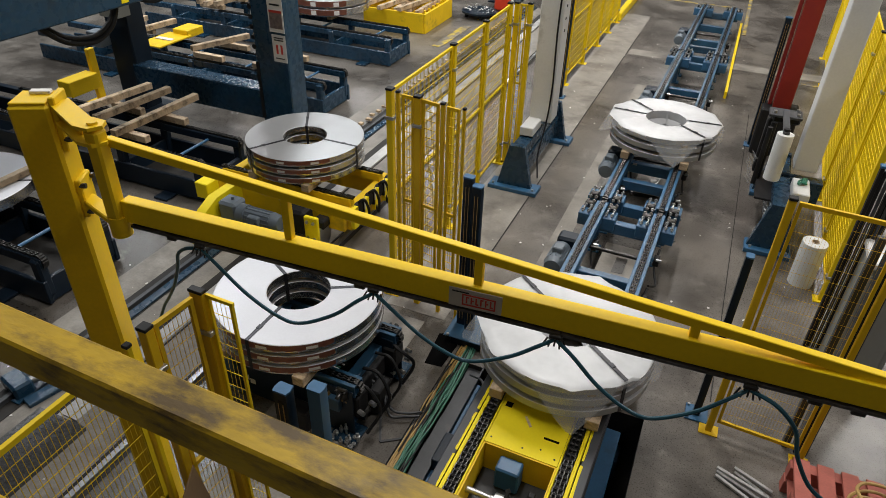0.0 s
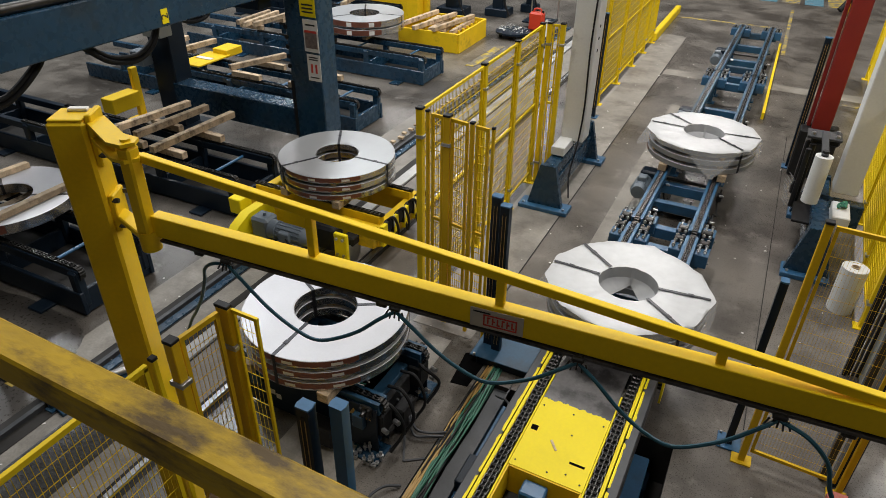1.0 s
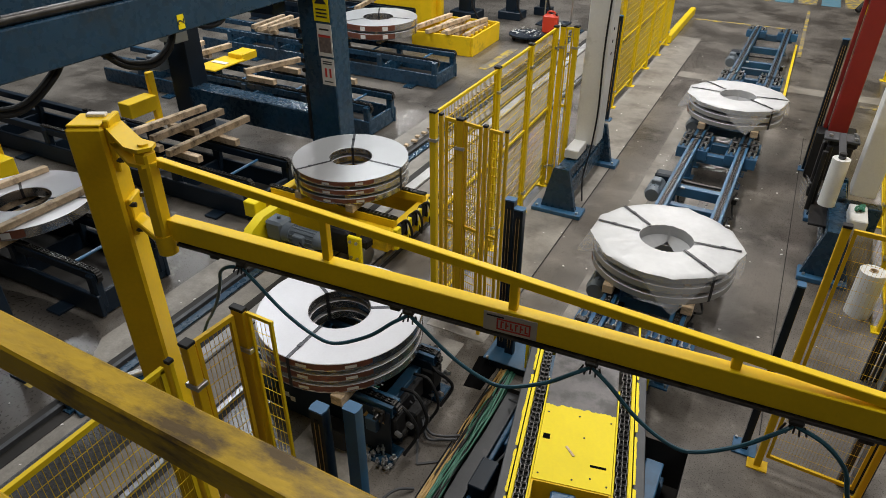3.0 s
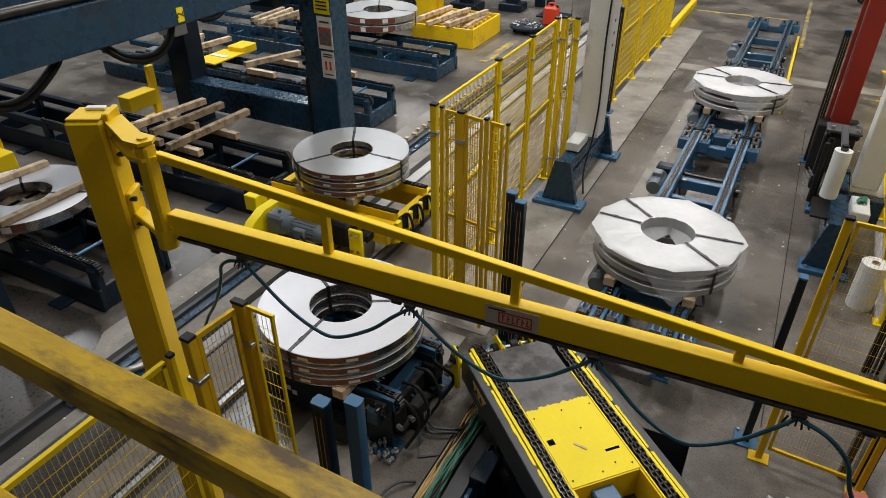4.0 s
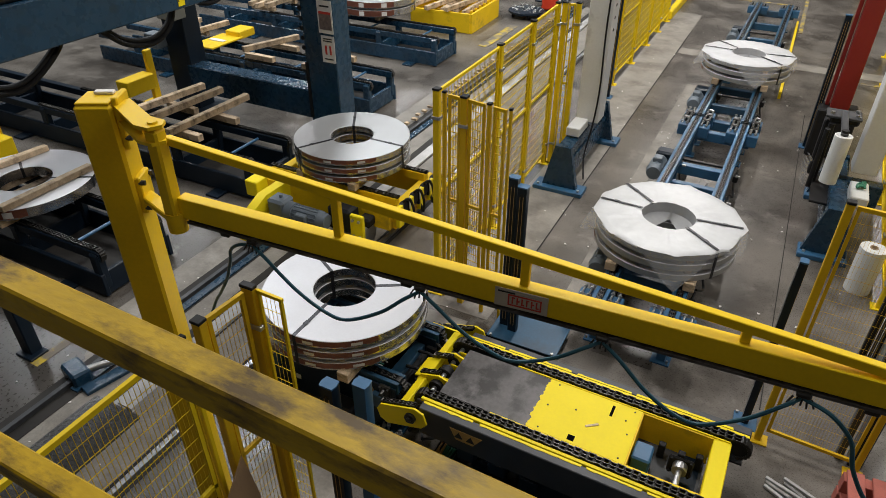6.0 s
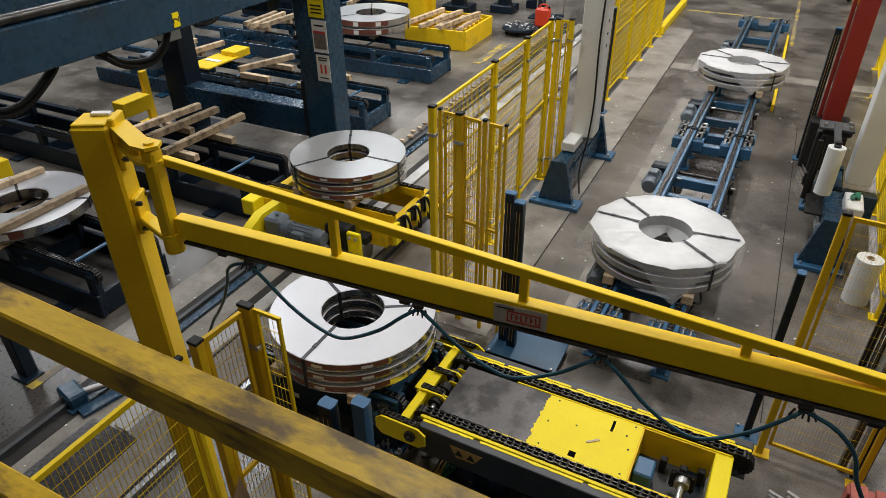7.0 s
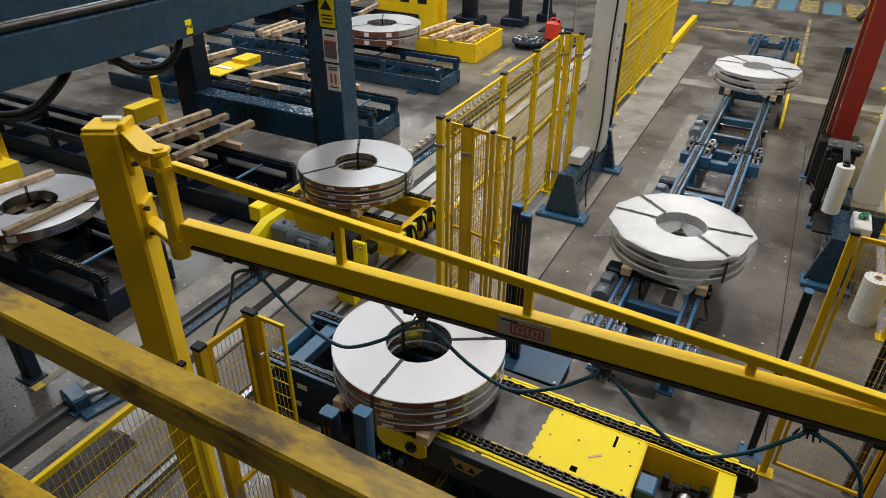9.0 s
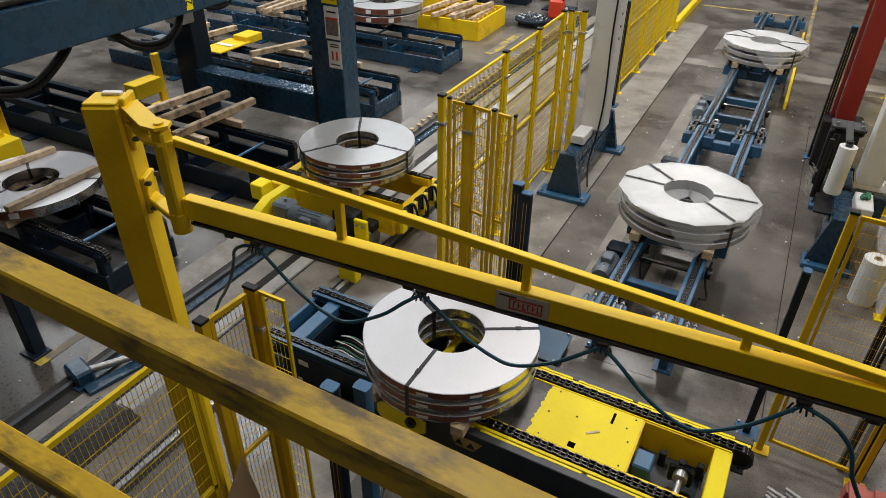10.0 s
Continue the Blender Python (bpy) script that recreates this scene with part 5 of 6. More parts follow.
# ---- coil stations ----
def station(yc, x_end, length, label, paint=BLUE, half=0.36):
    s = thing("coil_station", pose(x_end, yc, 0, 0, 0, 90), label, "coil station", "coil stations")
    # local y runs away along -x, local x runs along +y
    for k in (-1, 1):
        bm = bmesh.new()
        box(bm, k * half, length / 2, 0.475, 0.09, length, 0.10, None, 0.006)
        part("top_rail", bm, paint, s)
        bm = bmesh.new()
        chain_run(bm, k * half, 0.05, min(length - 0.1, 4.0), 0.556, 0.05, 0.055)
        part("chain", bm, GREASE, s, "dark roller chain", False)
        bm = bmesh.new()
        box(bm, k * (half + 0.06), length / 2, 0.15, 0.05, length, 0.26, None, 0.008)
        part("lower_plate", bm, paint, s)
        for y in [0.07] + [1.3 * j for j in range(1, int(length / 1.3) + 1)]:
            bm = bmesh.new()
            box(bm, k * (half + 0.02), y, 0.30, 0.10, 0.12, 0.42, None, 0.02)
            part("upright", bm, paint, s)
        bm = bmesh.new()
        for j in range(7):
            t = math.pi * (j + 0.5) / 7
            rod(bm, (k * half - 0.03, 0.05 - 0.06 * math.sin(t), 0.48 + 0.065 * math.cos(t)), (k * half + 0.03, 0.05 - 0.06 * math.sin(t), 0.48 + 0.065 * math.cos(t)), 0.018, 6)
        part("chain_nose", bm, GREASE, s)
        box_part("foot", s, paint, k * (half + 0.16), 0.55, 0.015, 0.22, 0.2, 0.03, 0.005)
        box_part("foot", s, paint, k * (half + 0.16), 4.4, 0.015, 0.22, 0.2, 0.03, 0.005)
    for y in [0.05] + [1.3 * j for j in range(1, int(length / 1.3) + 1)]:
        box_part("cross_plate", s, paint, 0, y, 0.15, 2 * half + 0.1, 0.05, 0.26, 0.008)
    # sheet added between the plates, its near-black colour standing for deep shade
    box_part("pan", s, PIT_MAT, 0, length / 2, 0.05, 2 * half, length - 0.1, 0.03, 0.0, "near-black pan added for the deep shade between the plates")
    for y in (0.5, 1.7, 2.9):
        bm = bmesh.new()
        rod(bm, (-half, y, 0.45), (half, y, 0.45), 0.018, 10)
        part("cross_shaft", bm, BLUE_MID, s)
    return s


station(3.88, -5.72, 5.6, "dark navy coil station carrying a grey coil", NAVY)
station(6.13, -5.73, 6.6, "dark navy coil station carrying loose timbers", NAVY)
station(9.08, -5.88, 6.2, "blue coil station carrying loose timbers", BLUE, 0.33)
station(11.73, -6.05, 6.0, "blue coil station carrying a grey coil", BLUE)
station(14.6, -8.6, 4.6, "dark blue coil station at the back of the row", NAVY)


def timber(x, y, z, length, turn, w=0.09, h=0.09, label="rough sawn pine timber lying on the station", group="loose timbers"):
    bm = bmesh.new()
    box(bm, 0, 0, 0, w, length, h, None, 0.005)
    ob = new("timber", finish(bm, "timber", WOOD))
    ob.matrix_world = pose(x, y, z + h / 2, 0, 0, turn)
    return tagged(ob, label, "timber", group)


ZT = 0.574
for x, y, ln, t in ((-7.86, 6.5, 1.25, -7), (-7.48, 6.5, 1.25, -4), (-6.94, 6.36, 1.45, -2)):
    timber(x, y, ZT + 0.09, ln, t)
for x, y in ((-7.6, 6.49), (-7.6, 5.85), (-6.9, 5.85), (-6.85, 6.49)):
    timber(x, y, ZT, 0.55, 88, label="short pine block under the timbers")
for x, y, ln, t in ((-8.25, 9.25, 1.1, -20), (-7.0, 9.2, 1.1, 8), (-9.9, 9.4, 1.0, -8), (-10.4, 9.3, 1.0, 5), (-10.2, 11.7, 1.2, 4), (-9.96, 11.8, 1.2, -3), (-10.42, 11.72, 1.1, 3)):
    timber(x, y, ZT + (0.09 if y < 9.3 or y > 11 else 0.09), ln, t)
for x, y in ((-8.1, 8.75), (-8.1, 9.41), (-6.9, 8.75), (-6.9, 9.41), (-10.2, 9.41), (-10.2, 8.75), (-10.2, 11.37), (-10.2, 12.09)):
    timber(x, y, ZT, 0.6, 90, label="short pine block under the timbers")
timber(-9.8, 14.6, ZT, 1.2, 10)
timber(-10.6, 14.6, ZT, 1.2, -8)


def guide_box(x, y, label):
    g = thing("yellow_stop", pose(x, y, 0), label, "stop", "yellow station stops")
    box_part("head", g, YELLOW, 0, 0, 0.42, 0.26, 0.55, 0.24, 0.01)
    box_part("stem", g, YELLOW, -0.03, 0.36, 0.44, 0.08, 0.13, 0.88, 0.01, "yellow upright plate")
    box_part("foot", g, YELLOW, -0.03, 0.30, 0.02, 0.3, 0.4, 0.04, 0.006)


guide_box(-9.40, 7.22, "yellow stop block on an upright bracket")
guide_box(-9.55, 4.6, "yellow stop block beside the navy station")
cp = thing("sensor_bracket", pose(-9.4, 9.08, 0.57), "yellow sliding bracket with pale pads on the station", "bracket")
box_part("plate", cp, YELLOW, 0, 0.05, 0.04, 0.5, 0.8, 0.03, 0.006)
box_part("block", cp, YELLOW, 0.05, 0.60, 0.07, 0.34, 0.42, 0.14, 0.01)
box_part("pad", cp, PAPER, 0.0, 0.05, 0.062, 0.34, 0.10, 0.014, 0.002)
box_part("pad", cp, PAPER, -0.2, -0.32, 0.062, 0.30, 0.08, 0.014, 0.002)

# ---- transfer car with its gear motor ----
car = thing("transfer_car", pose(-4.55, 6.15, 0), "yellow rail transfer car with chains under a steel coil", "transfer car")
for s in (-1, 1):
    box_part("side_beam", car, YELLOW, 0, s * 0.46, 0.31, 1.75, 0.14, 0.26, 0.01)
    box_part("end_beam", car, YELLOW, s * 0.86, 0, 0.30, 0.12, 0.9, 0.26, 0.01)
    bm = bmesh.new()
    chain_run(bm, s * 0.34, -0.9, 0.9, 0.552, 0.055)
    ch = part("chain", bm, GREASE, car, "oily roller chain", False)
    ch.matrix_basis = pose(0, 0, 0, 0, 0, 90)
    box_part("chain_rail", car, YELLOW, 0, s * 0.34, 0.475, 1.76, 0.09, 0.10, 0.004)
for s in (-1, 1):
    for k in (-1, 1):
        bm = bmesh.new()
        rod(bm, (s * 0.62 - 0.05, k * 0.62, 0.14), (s * 0.62 + 0.05, k * 0.62, 0.14), 0.13, 24)
        wh = part("wheel", bm, STEEL, car)
        box_part("wheel_box", wh, BLACK, s * 0.62, k * 0.60, 0.29, 0.15, 0.15, 0.12, 0.02)
# front drive nose
bm = bmesh.new()
m = Matrix(((0, 0, 1, 0), (1, 0, 0, 0), (0, 1, 0, 0), (0, 0, 0, 1)))
plate(bm, [(-1.35, 0.10), (-0.5, 0.10), (-0.5, 0.50), (-0.95, 0.50), (-1.15, 0.42), (-1.35, 0.22)], -0.62, -0.50, m)
part("nose_plate", bm, YELLOW_CLEAN, car, "yellow curved nose plate")
box_part("nose_bracket", car, YELLOW_CLEAN, 0.76, -1.24, 0.15, 0.22, 0.12, 0.30, 0.01, "yellow end bracket")
box_part("nose_beam", car, YELLOW_CLEAN, 0.30, -1.02, 0.14, 1.5, 0.12, 0.14, 0.01)
box_part("nose_block", car, YELLOW_CLEAN, 0.66, -0.84, 0.33, 0.17, 0.05, 0.34, 0.01)
box_part("drive_housing", car, BLACK, 0.38, -0.70, 0.34, 0.30, 0.22, 0.30, 0.03, "black drive housing")
for x, z in ((0.62, 0.44), (0.70, 0.44), (0.62, 0.24), (0.70, 0.24)):
    bm = bmesh.new()
    rod(bm, (x, -0.865, z), (x, -0.885, z), 0.018, 8)
    part("bolt", bm, STEEL, car)
box_part("nose_block", car, YELLOW_CLEAN, -0.86, -0.70, 0.42, 0.18, 0.2, 0.2, 0.01)
bm = bmesh.new()
box(bm, -0.36, -0.88, 0.36, 0.24, 0.22, 0.25, None, 0.03)
rod(bm, (-0.24, -0.90, 0.35), (-0.14, -0.90, 0.35), 0.11, 20)
rod(bm, (-0.14, -0.90, 0.35), (0.20, -0.90, 0.35), 0.095, 20)
rod(bm, (0.20, -0.90, 0.35), (0.30, -0.90, 0.35), 0.105, 20, 0.08)
gm = part("gear_motor", bm, MOTOR, car, "grey finned gear motor")
for k in range(14):
    a = k * math.tau / 14
    bm = bmesh.new()
    rod(bm, (-0.13, -0.90 + 0.098 * math.cos(a), 0.35 + 0.098 * math.sin(a)), (0.19, -0.90 + 0.098 * math.cos(a), 0.35 + 0.098 * math.sin(a)), 0.006, 5)
    part("fin", bm, MOTOR, gm)
box_part("terminal_box", gm, MOTOR, 0.02, -1.01, 0.37, 0.14, 0.07, 0.11, 0.01)
bm = bmesh.new()
rod(bm, (-0.34, -0.88, 0.48), (-0.34, -0.88, 0.52), 0.02, 10)
part("breather", bm, MOTOR, gm)
bm = bmesh.new()
tube_along(bm, smooth_path([(0.06, -1.04, 0.36), (0.16, -1.08, 0.34), (0.34, -1.02, 0.28), (0.50, -0.92, 0.22)], 6), 0.012, 8)
part("motor_cable", bm, BLACK, gm)
for k in range(4):
    bm = bmesh.new()
    x = 0.93
    y = -0.35 + 0.24 * k
    rod(bm, (x, y, 0.42), (x + 0.05, y, 0.42), 0.075, 20)
    box(bm, x + 0.03, y + 0.09, 0.40, 0.06, 0.04, 0.18, None, 0.006)
    part("sprocket", bm, BLACK, car)
    bm = bmesh.new()
    tube_along(bm, smooth_path([(x + 0.03, y, 0.5), (x + 0.10, y + 0.02, 0.54), (x + 0.13, y + 0.06, 0.40), (x + 0.10, y + 0.1, 0.22), (x + 0.05, y + 0.12, 0.30)], 6), 0.016, 8)
    part("hose", bm, BLACK, car, "looped black hose")
    box_part("bracket", car, YELLOW_CLEAN, 0.97, y - 0.1, 0.36, 0.05, 0.10, 0.26, 0.006)
    box_part("pale_pin", car, PAPER, 1.0, y + 0.08, 0.46, 0.012, 0.012, 0.16, 0.002)


# ---- crane columns beside the lane ----
def column_base(x, ya, yb, width, label):
    c = thing("crane_column", pose(x, 0, 0), label, "column", "pale crane columns")
    for y in (ya, yb):
        box_part("foot_plate", c, BLUE_MID, 0, y, 0.03, width, 0.26, 0.06, 0.008, "bolted blue foot plate")
        bm = bmesh.new()
        plate(bm, [(-0.23, 0.06), (0.23, 0.06), (0.10, 0.62), (-0.10, 0.62)], -0.04, 0.04, Matrix(((1, 0, 0, 0), (0, 0, -1, y), (0, 1, 0, 0), (0, 0, 0, 1))))
        part("gusset", bm, BLUE, c, "tapered blue gusset")
        for sx in (-1, 1):
            bm = bmesh.new()
            rod(bm, (sx * (width / 2 - 0.06), y - 0.08, 0.06), (sx * (width / 2 - 0.06), y - 0.08, 0.085), 0.018, 6)
            part("bolt", bm, STEEL, c)
    box_part("base_beam", c, BLUE, 0, (ya + yb) / 2, 0.28, 0.20, yb - ya, 0.26, 0.008, "blue base beam")
    box_part("base_beam", c, BLUE, 0, (ya + yb) / 2, 0.52, 0.18, yb - ya - 0.1, 0.16, 0.008)
    return c


col = column_base(-2.38, 7.78, 9.50, 0.66, "pale grey crane column on a blue gusseted base")
box_part("shaft", col, GREY_PAINT, 0.073, 8.62, 3.9, 0.30, 0.30, 6.4, 0.01, "pale grey steel column")
box_part("block", col, GREY_PAINT, 0.0, 8.30, 0.68, 0.18, 0.40, 0.12, 0.01)
# black discs on the shaft, bolt-hole darkness put into colour
for z in (2.2, 2.05, 1.9, 3.0, 2.9):
    bm = bmesh.new()
    rod(bm, (0.228, 8.58, z), (0.222, 8.58, z), 0.02, 8)
    part("bolt_hole", bm, BLACK, col)
bm = bmesh.new()
tube_along(bm, smooth_path([(0.20, 8.455, 4.4), (0.19, 8.455, 3.0), (0.17, 8.455, 2.0), (0.19, 8.455, 1.2), (0.17, 8.42, 0.7), (0.14, 8.30, 0.3), (0.22, 8.1, 0.05)], 8), 0.011, 8)
part("cable", bm, BLACK, col, "black cable down the column")
col2 = column_base(0.745, 7.64, 9.12, 0.5, "pale grey crane column beside the film wrapper")
box_part("shaft", col2, GREY_PAINT, 0.215, 8.62, 3.9, 0.26, 0.30, 6.4, 0.01, "pale grey steel column")
box_part("block", col2, GREY_PAINT, 0.17, 8.0, 0.66, 0.18, 0.42, 0.12, 0.01)
box_part("brace", col2, BLUE, 0.2, 8.5, 0.45, 0.5, 0.16, 0.3, 0.01)
bm = bmesh.new()
rng = random.Random(4)
tube_along(bm, smooth_path([(0.17 + 0.1 * (rng.random() - 0.5), 7.98 + 0.2 * rng.random(), 0.735 + 0.03 * rng.random()) for _ in range(12)], 4), 0.012, 6)
part("cable_tangle", bm, WIRE_GREEN, col2, "tangled green cable")

# ---- film wrapper mast ----
mast = thing("film_wrapper", pose(0.68, 10.6, 0), "red mast of the film wrapping machine with black carriage", "wrapping machine")
box_part("mast", mast, RED_PAINT, 0.0, 0, 3.3, 0.235, 0.22, 5.2, 0.012, "red painted mast")
box_part("mast_lip", mast, RED_PAINT, -0.155, 0.06, 3.3, 0.05, 0.10, 5.2, 0.008)
box_part("foot", mast, BLACK, 0, 0, 0.35, 0.5, 0.4, 0.7, 0.02)
cg = box_part("carriage", mast, BLACK, -0.22, -1.9, 0.86, 0.10, 0.16, 0.70, 0.015, "black film carriage")
box_part("top_plate", cg, GREY_FRAME, -0.10, -1.98, 1.30, 0.36, 0.26, 0.03, 0.006)
box_part("head", cg, BLACK, -0.08, -1.96, 1.245, 0.30, 0.20, 0.08, 0.02)
box_part("lower_plate", cg, BLACK, -0.09, -2.25, 0.49, 0.24, 0.80, 0.03, 0.006)
for x, y, r in ((-0.20, -2.12, 0.034), (-0.24, -2.30, 0.028), (-0.06, -2.14, 0.034)):
    bm = bmesh.new()
    rod(bm, (x, y, 0.505), (x, y, 1.23), r, 16)
    part("stretch_roller", bm, BLACK, cg, "black stretch roller")
box_part("roll_arm", cg, GREY_FRAME, -0.11, -2.40, 1.36, 0.07, 0.72, 0.03, 0.008)
for x, y in ((0.03, -1.90), (0.03, -2.05), (-0.22, -2.04)):
    bm = bmesh.new()
    rod(bm, (x, y, 1.315), (x, y, 1.345), 0.022, 10)
    part("knob", bm, STEEL, cg)
bm = bmesh.new()
for k in range(10):
    a = 0.6 * k
    p = Vector((-0.36 - 0.03 * math.sin(a), -2.30 + 0.05 * k, 0.86 - 0.06 * k))
    q = [bm.verts.new(p + Vector(v)) for v in ((0, 0, 0.06), (0.03, 0.06, 0.02), (0.10, 0.05, -0.06), (0.06, -0.04, -0.03))]
    bm.faces.new(q)
part("loose_film", bm, FILM_THIN, cg, "loose end of clear film", False)
bm = bmesh.new()
rod(bm, (-0.11, -2.72, 0.80), (-0.11, -2.72, 1.34), 0.088, 28)
rl = part("film_roll", bm, WHITE_ROLL, mast, "white roll of stretch film")
bm = bmesh.new()
rod(bm, (-0.11, -2.72, 1.341), (-0.11, -2.72, 1.40), 0.035, 14)
part("roll_core", bm, BLACK, rl)
roll = thing("film_roll", pose(1.10, 7.15, 0), "spare white roll of stretch film standing on the floor", "film roll")
bm = bmesh.new()
lathe(bm, [(0.04, 0.0), (0.125, 0.0), (0.125, 0.52), (0.04, 0.52)], 32)
part("film", bm, WHITE_ROLL, roll)
bm = bmesh.new()
lathe(bm, [(0.032, 0.0), (0.0395, 0.0), (0.0395, 0.53), (0.032, 0.53)], 20)
part("core", bm, WOOD, roll, "cardboard core")
cab = thing("control_cabinet", pose(1.46, 5.85, 0), "grey control cabinet with a pale top behind the mesh", "cabinet")
box_part("body", cab, CABINET, 0, 0, 0.60, 0.42, 0.40, 1.2, 0.012)
box_part("top", cab, PAPER, 0, 0, 1.23, 0.46, 0.44, 0.06, 0.01, "pale lid")
box_part("door", cab, CABINET, -0.02, -0.206, 0.6, 0.36, 0.012, 1.08, 0.004)
lad = thing("cable_ladder", pose(1.22, 6.05, 0), "black upright cable duct with a blue cap", "cable ladder")
for s in (-0.09, 0.09):
    box_part("stile", lad, BLACK, s, 0, 0.95, 0.03, 0.05, 1.9, 0.004)
for k in range(4):
    box_part("strip", lad, GREY_FRAME if k % 2 else BLACK, -0.06 + 0.04 * k, 0, 0.94, 0.026, 0.02, 1.86, 0.002)
box_part("cap", lad, BLUE_MID, 0, 0, 1.91, 0.22, 0.07, 0.02, 0.003, "blue end cap")
for k in range(4):
    bm = bmesh.new()
    rod(bm, (-0.05 + 0.033 * k, 0.015, 0.0), (-0.05 + 0.033 * k, 0.015, 1.85), 0.013, 8)
    part("cable", bm, BLACK, lad)
pst = thing("dark_post", pose(1.02, 4.62, 0), "dark steel post at the end of the yellow gate", "post")
box_part("post", pst, NAVY, 0.05, 0.04, 1.0, 0.10, 0.12, 2.0, 0.008)
box_part("strip", pst, GREY_FRAME, -0.06, 0.04, 1.0, 0.05, 0.05, 2.0, 0.004)

# ---- clutter beside the gate ----
pal = thing("pallet_stack", pose(1.32, 3.92, 0, 0, 0, 1), "stack of faded red timber pallets", "pallets")
for lv in range(2):
    for k in range(5):
        box_part("slat", pal, PALLET_RED, -0.32 + 0.16 * k, 0, 0.14 + 0.15 * lv, 0.11, 0.7, 0.022, 0.002)
    for k in range(3):
        box_part("stringer", pal, PALLET_RED, 0, -0.3 + 0.3 * k, 0.064 + 0.15 * lv, 0.78, 0.09, 0.124, 0.003)
prof = thing("steel_profiles", pose(0.74, 4.08, 0, 0, 0, 66), "loose bright steel profiles lying on the floor", "steel bars")
for k in range(5):
    box_part("profile", prof, STEEL if k % 2 else ZINC, -0.10 + 0.045 * k, 0.04 * (k % 3), 0.016 + 0.012 * (k % 3), 0.026, 0.50 - 0.05 * k, 0.024, 0.003, "", pose(0, 0, 0, 0, 0, 4 * (k % 3) - 4))
hs = thing("hose_coil", pose(1.44, 3.90, 0.302), "tangle of pale hose on the pallets", "hose")
bm = bmesh.new()
tube_along(bm, smooth_path([(0.18 * math.cos(k * 0.7) * (1 + 0.2 * math.sin(k)), 0.16 * math.sin(k * 0.7), 0.02 + 0.008 * k) for k in range(24)], 5), 0.012, 8)
part("hose", bm, WIRE_TAN, hs)

# ---- things at the back ----
ytray = thing("timber_bin", pose(-7.16, 14.38, 0, 0, 0, 2), "yellow steel bin holding pine timbers", "bin")
for x, y, sx, sy in ((-0.73, 0, 0.05, 1.62), (0.73, 0, 0.05, 1.62), (0, -0.80, 1.41, 0.05), (0, 0.80, 1.41, 0.05)):
    box_part("side", ytray, YELLOW, x, y, 0.21, sx, sy, 0.42, 0.006)
for k in range(5):
    box_part("divider", ytray, YELLOW, 0, -0.52 + 0.26 * k, 0.17, 1.40, 0.035, 0.30, 0.004)
for k in range(6):
    box_part("post", ytray, YELLOW, 0.55, -0.62 + 0.25 * k, 0.20, 0.05, 0.05, 0.36, 0.004)
for k in range(4):
    timber(-7.55 + 0.28 * k, 14.35 + 0.1 * (k % 2), 0.325, 1.3, 2 + 3 * (k % 3), label="pine timber lying inside the yellow bin")
for x, y, ln, t in ((-7.75, 14.3, 1.6, -6), (-7.30, 14.25, 1.7, -8), (-6.85, 14.3, 1.6, -9)):
    timber(x, y, 0.43, ln, t, label="pine timber lying across the yellow bin")
dolly = thing("dolly", pose(-5.85, 15.5, 0), "round dolly piled with crumpled clear film", "dolly")
bm = bmesh.new()
rod(bm, (0, 0, 0.12), (0, 0, 0.16), 0.42, 28)
part("deck", bm, NAVY, dolly)
for k in range(4):
    bm = bmesh.new()
    a = k * math.pi / 2 + 0.5
    rod(bm, (0.3 * math.cos(a) - 0.02, 0.3 * math.sin(a), 0.06), (0.3 * math.cos(a) + 0.02, 0.3 * math.sin(a), 0.06), 0.06, 14)
    part("castor", bm, BLACK, dolly)
bm = bmesh.new()
rng = random.Random(8)
for k in range(60):
    a, r = rng.random() * 6.28, 0.34 * rng.random() ** 0.5
    p = Vector((r * math.cos(a), r * math.sin(a), 0.17 + 0.10 * rng.random() * (1 - r)))
    q = [bm.verts.new(p + Vector((0.12 * (rng.random() - 0.5), 0.12 * (rng.random() - 0.5), 0.06 * (rng.random() - 0.5)))) for _ in range(3)]
    bm.faces.new(q)
part("crumpled_film", bm, WHITE_ROLL, dolly, "crumpled film scraps", False)
can = thing("jerrycan", pose(-5.55, 16.3, 0), "red plastic jerrycan with a handle", "jerrycan")
bm = bmesh.new()
box(bm, 0, 0, 0.24, 0.36, 0.22, 0.44, None, 0.04)
part("body", bm, RED_PLASTIC, can)
bm = bmesh.new()
tube_along(bm, smooth_path([(-0.1, 0, 0.45), (-0.06, 0, 0.53), (0.08, 0, 0.53), (0.12, 0, 0.45)], 6), 0.02, 8)
part("handle", bm, RED_PLASTIC, can)
bm = bmesh.new()
rod(bm, (0.14, 0, 0.44), (0.14, 0, 0.50), 0.03, 12)
part("spout", bm, BLACK, can)
bm = bmesh.new()
rod(bm, (0.33, -0.25, 0.0), (0.33, -0.25, 0.36), 0.13, 20, 0.02)
part("pale_funnel", bm, PAPER, can, "pale funnel beside it")
cart = thing("hand_cart", pose(-5.6, 17.0, 0), "grey tube-framed hand cart", "cart")
for s in (-0.35, 0.35):
    bm = bmesh.new()
    tube_along(bm, smooth_path([(s, 0, 0.1), (s, 0.02, 0.7), (s, 0.06, 1.1)], 6), 0.018, 8)
    part("upright", bm, STEEL, cart)
bm = bmesh.new()
tube_along(bm, [(-0.35, 0.06, 1.1), (0.35, 0.06, 1.1)], 0.018, 8)
part("handle", bm, STEEL, cart)
box_part("deck", cart, NAVY, 0, -0.3, 0.16, 0.75, 0.6, 0.04, 0.006)
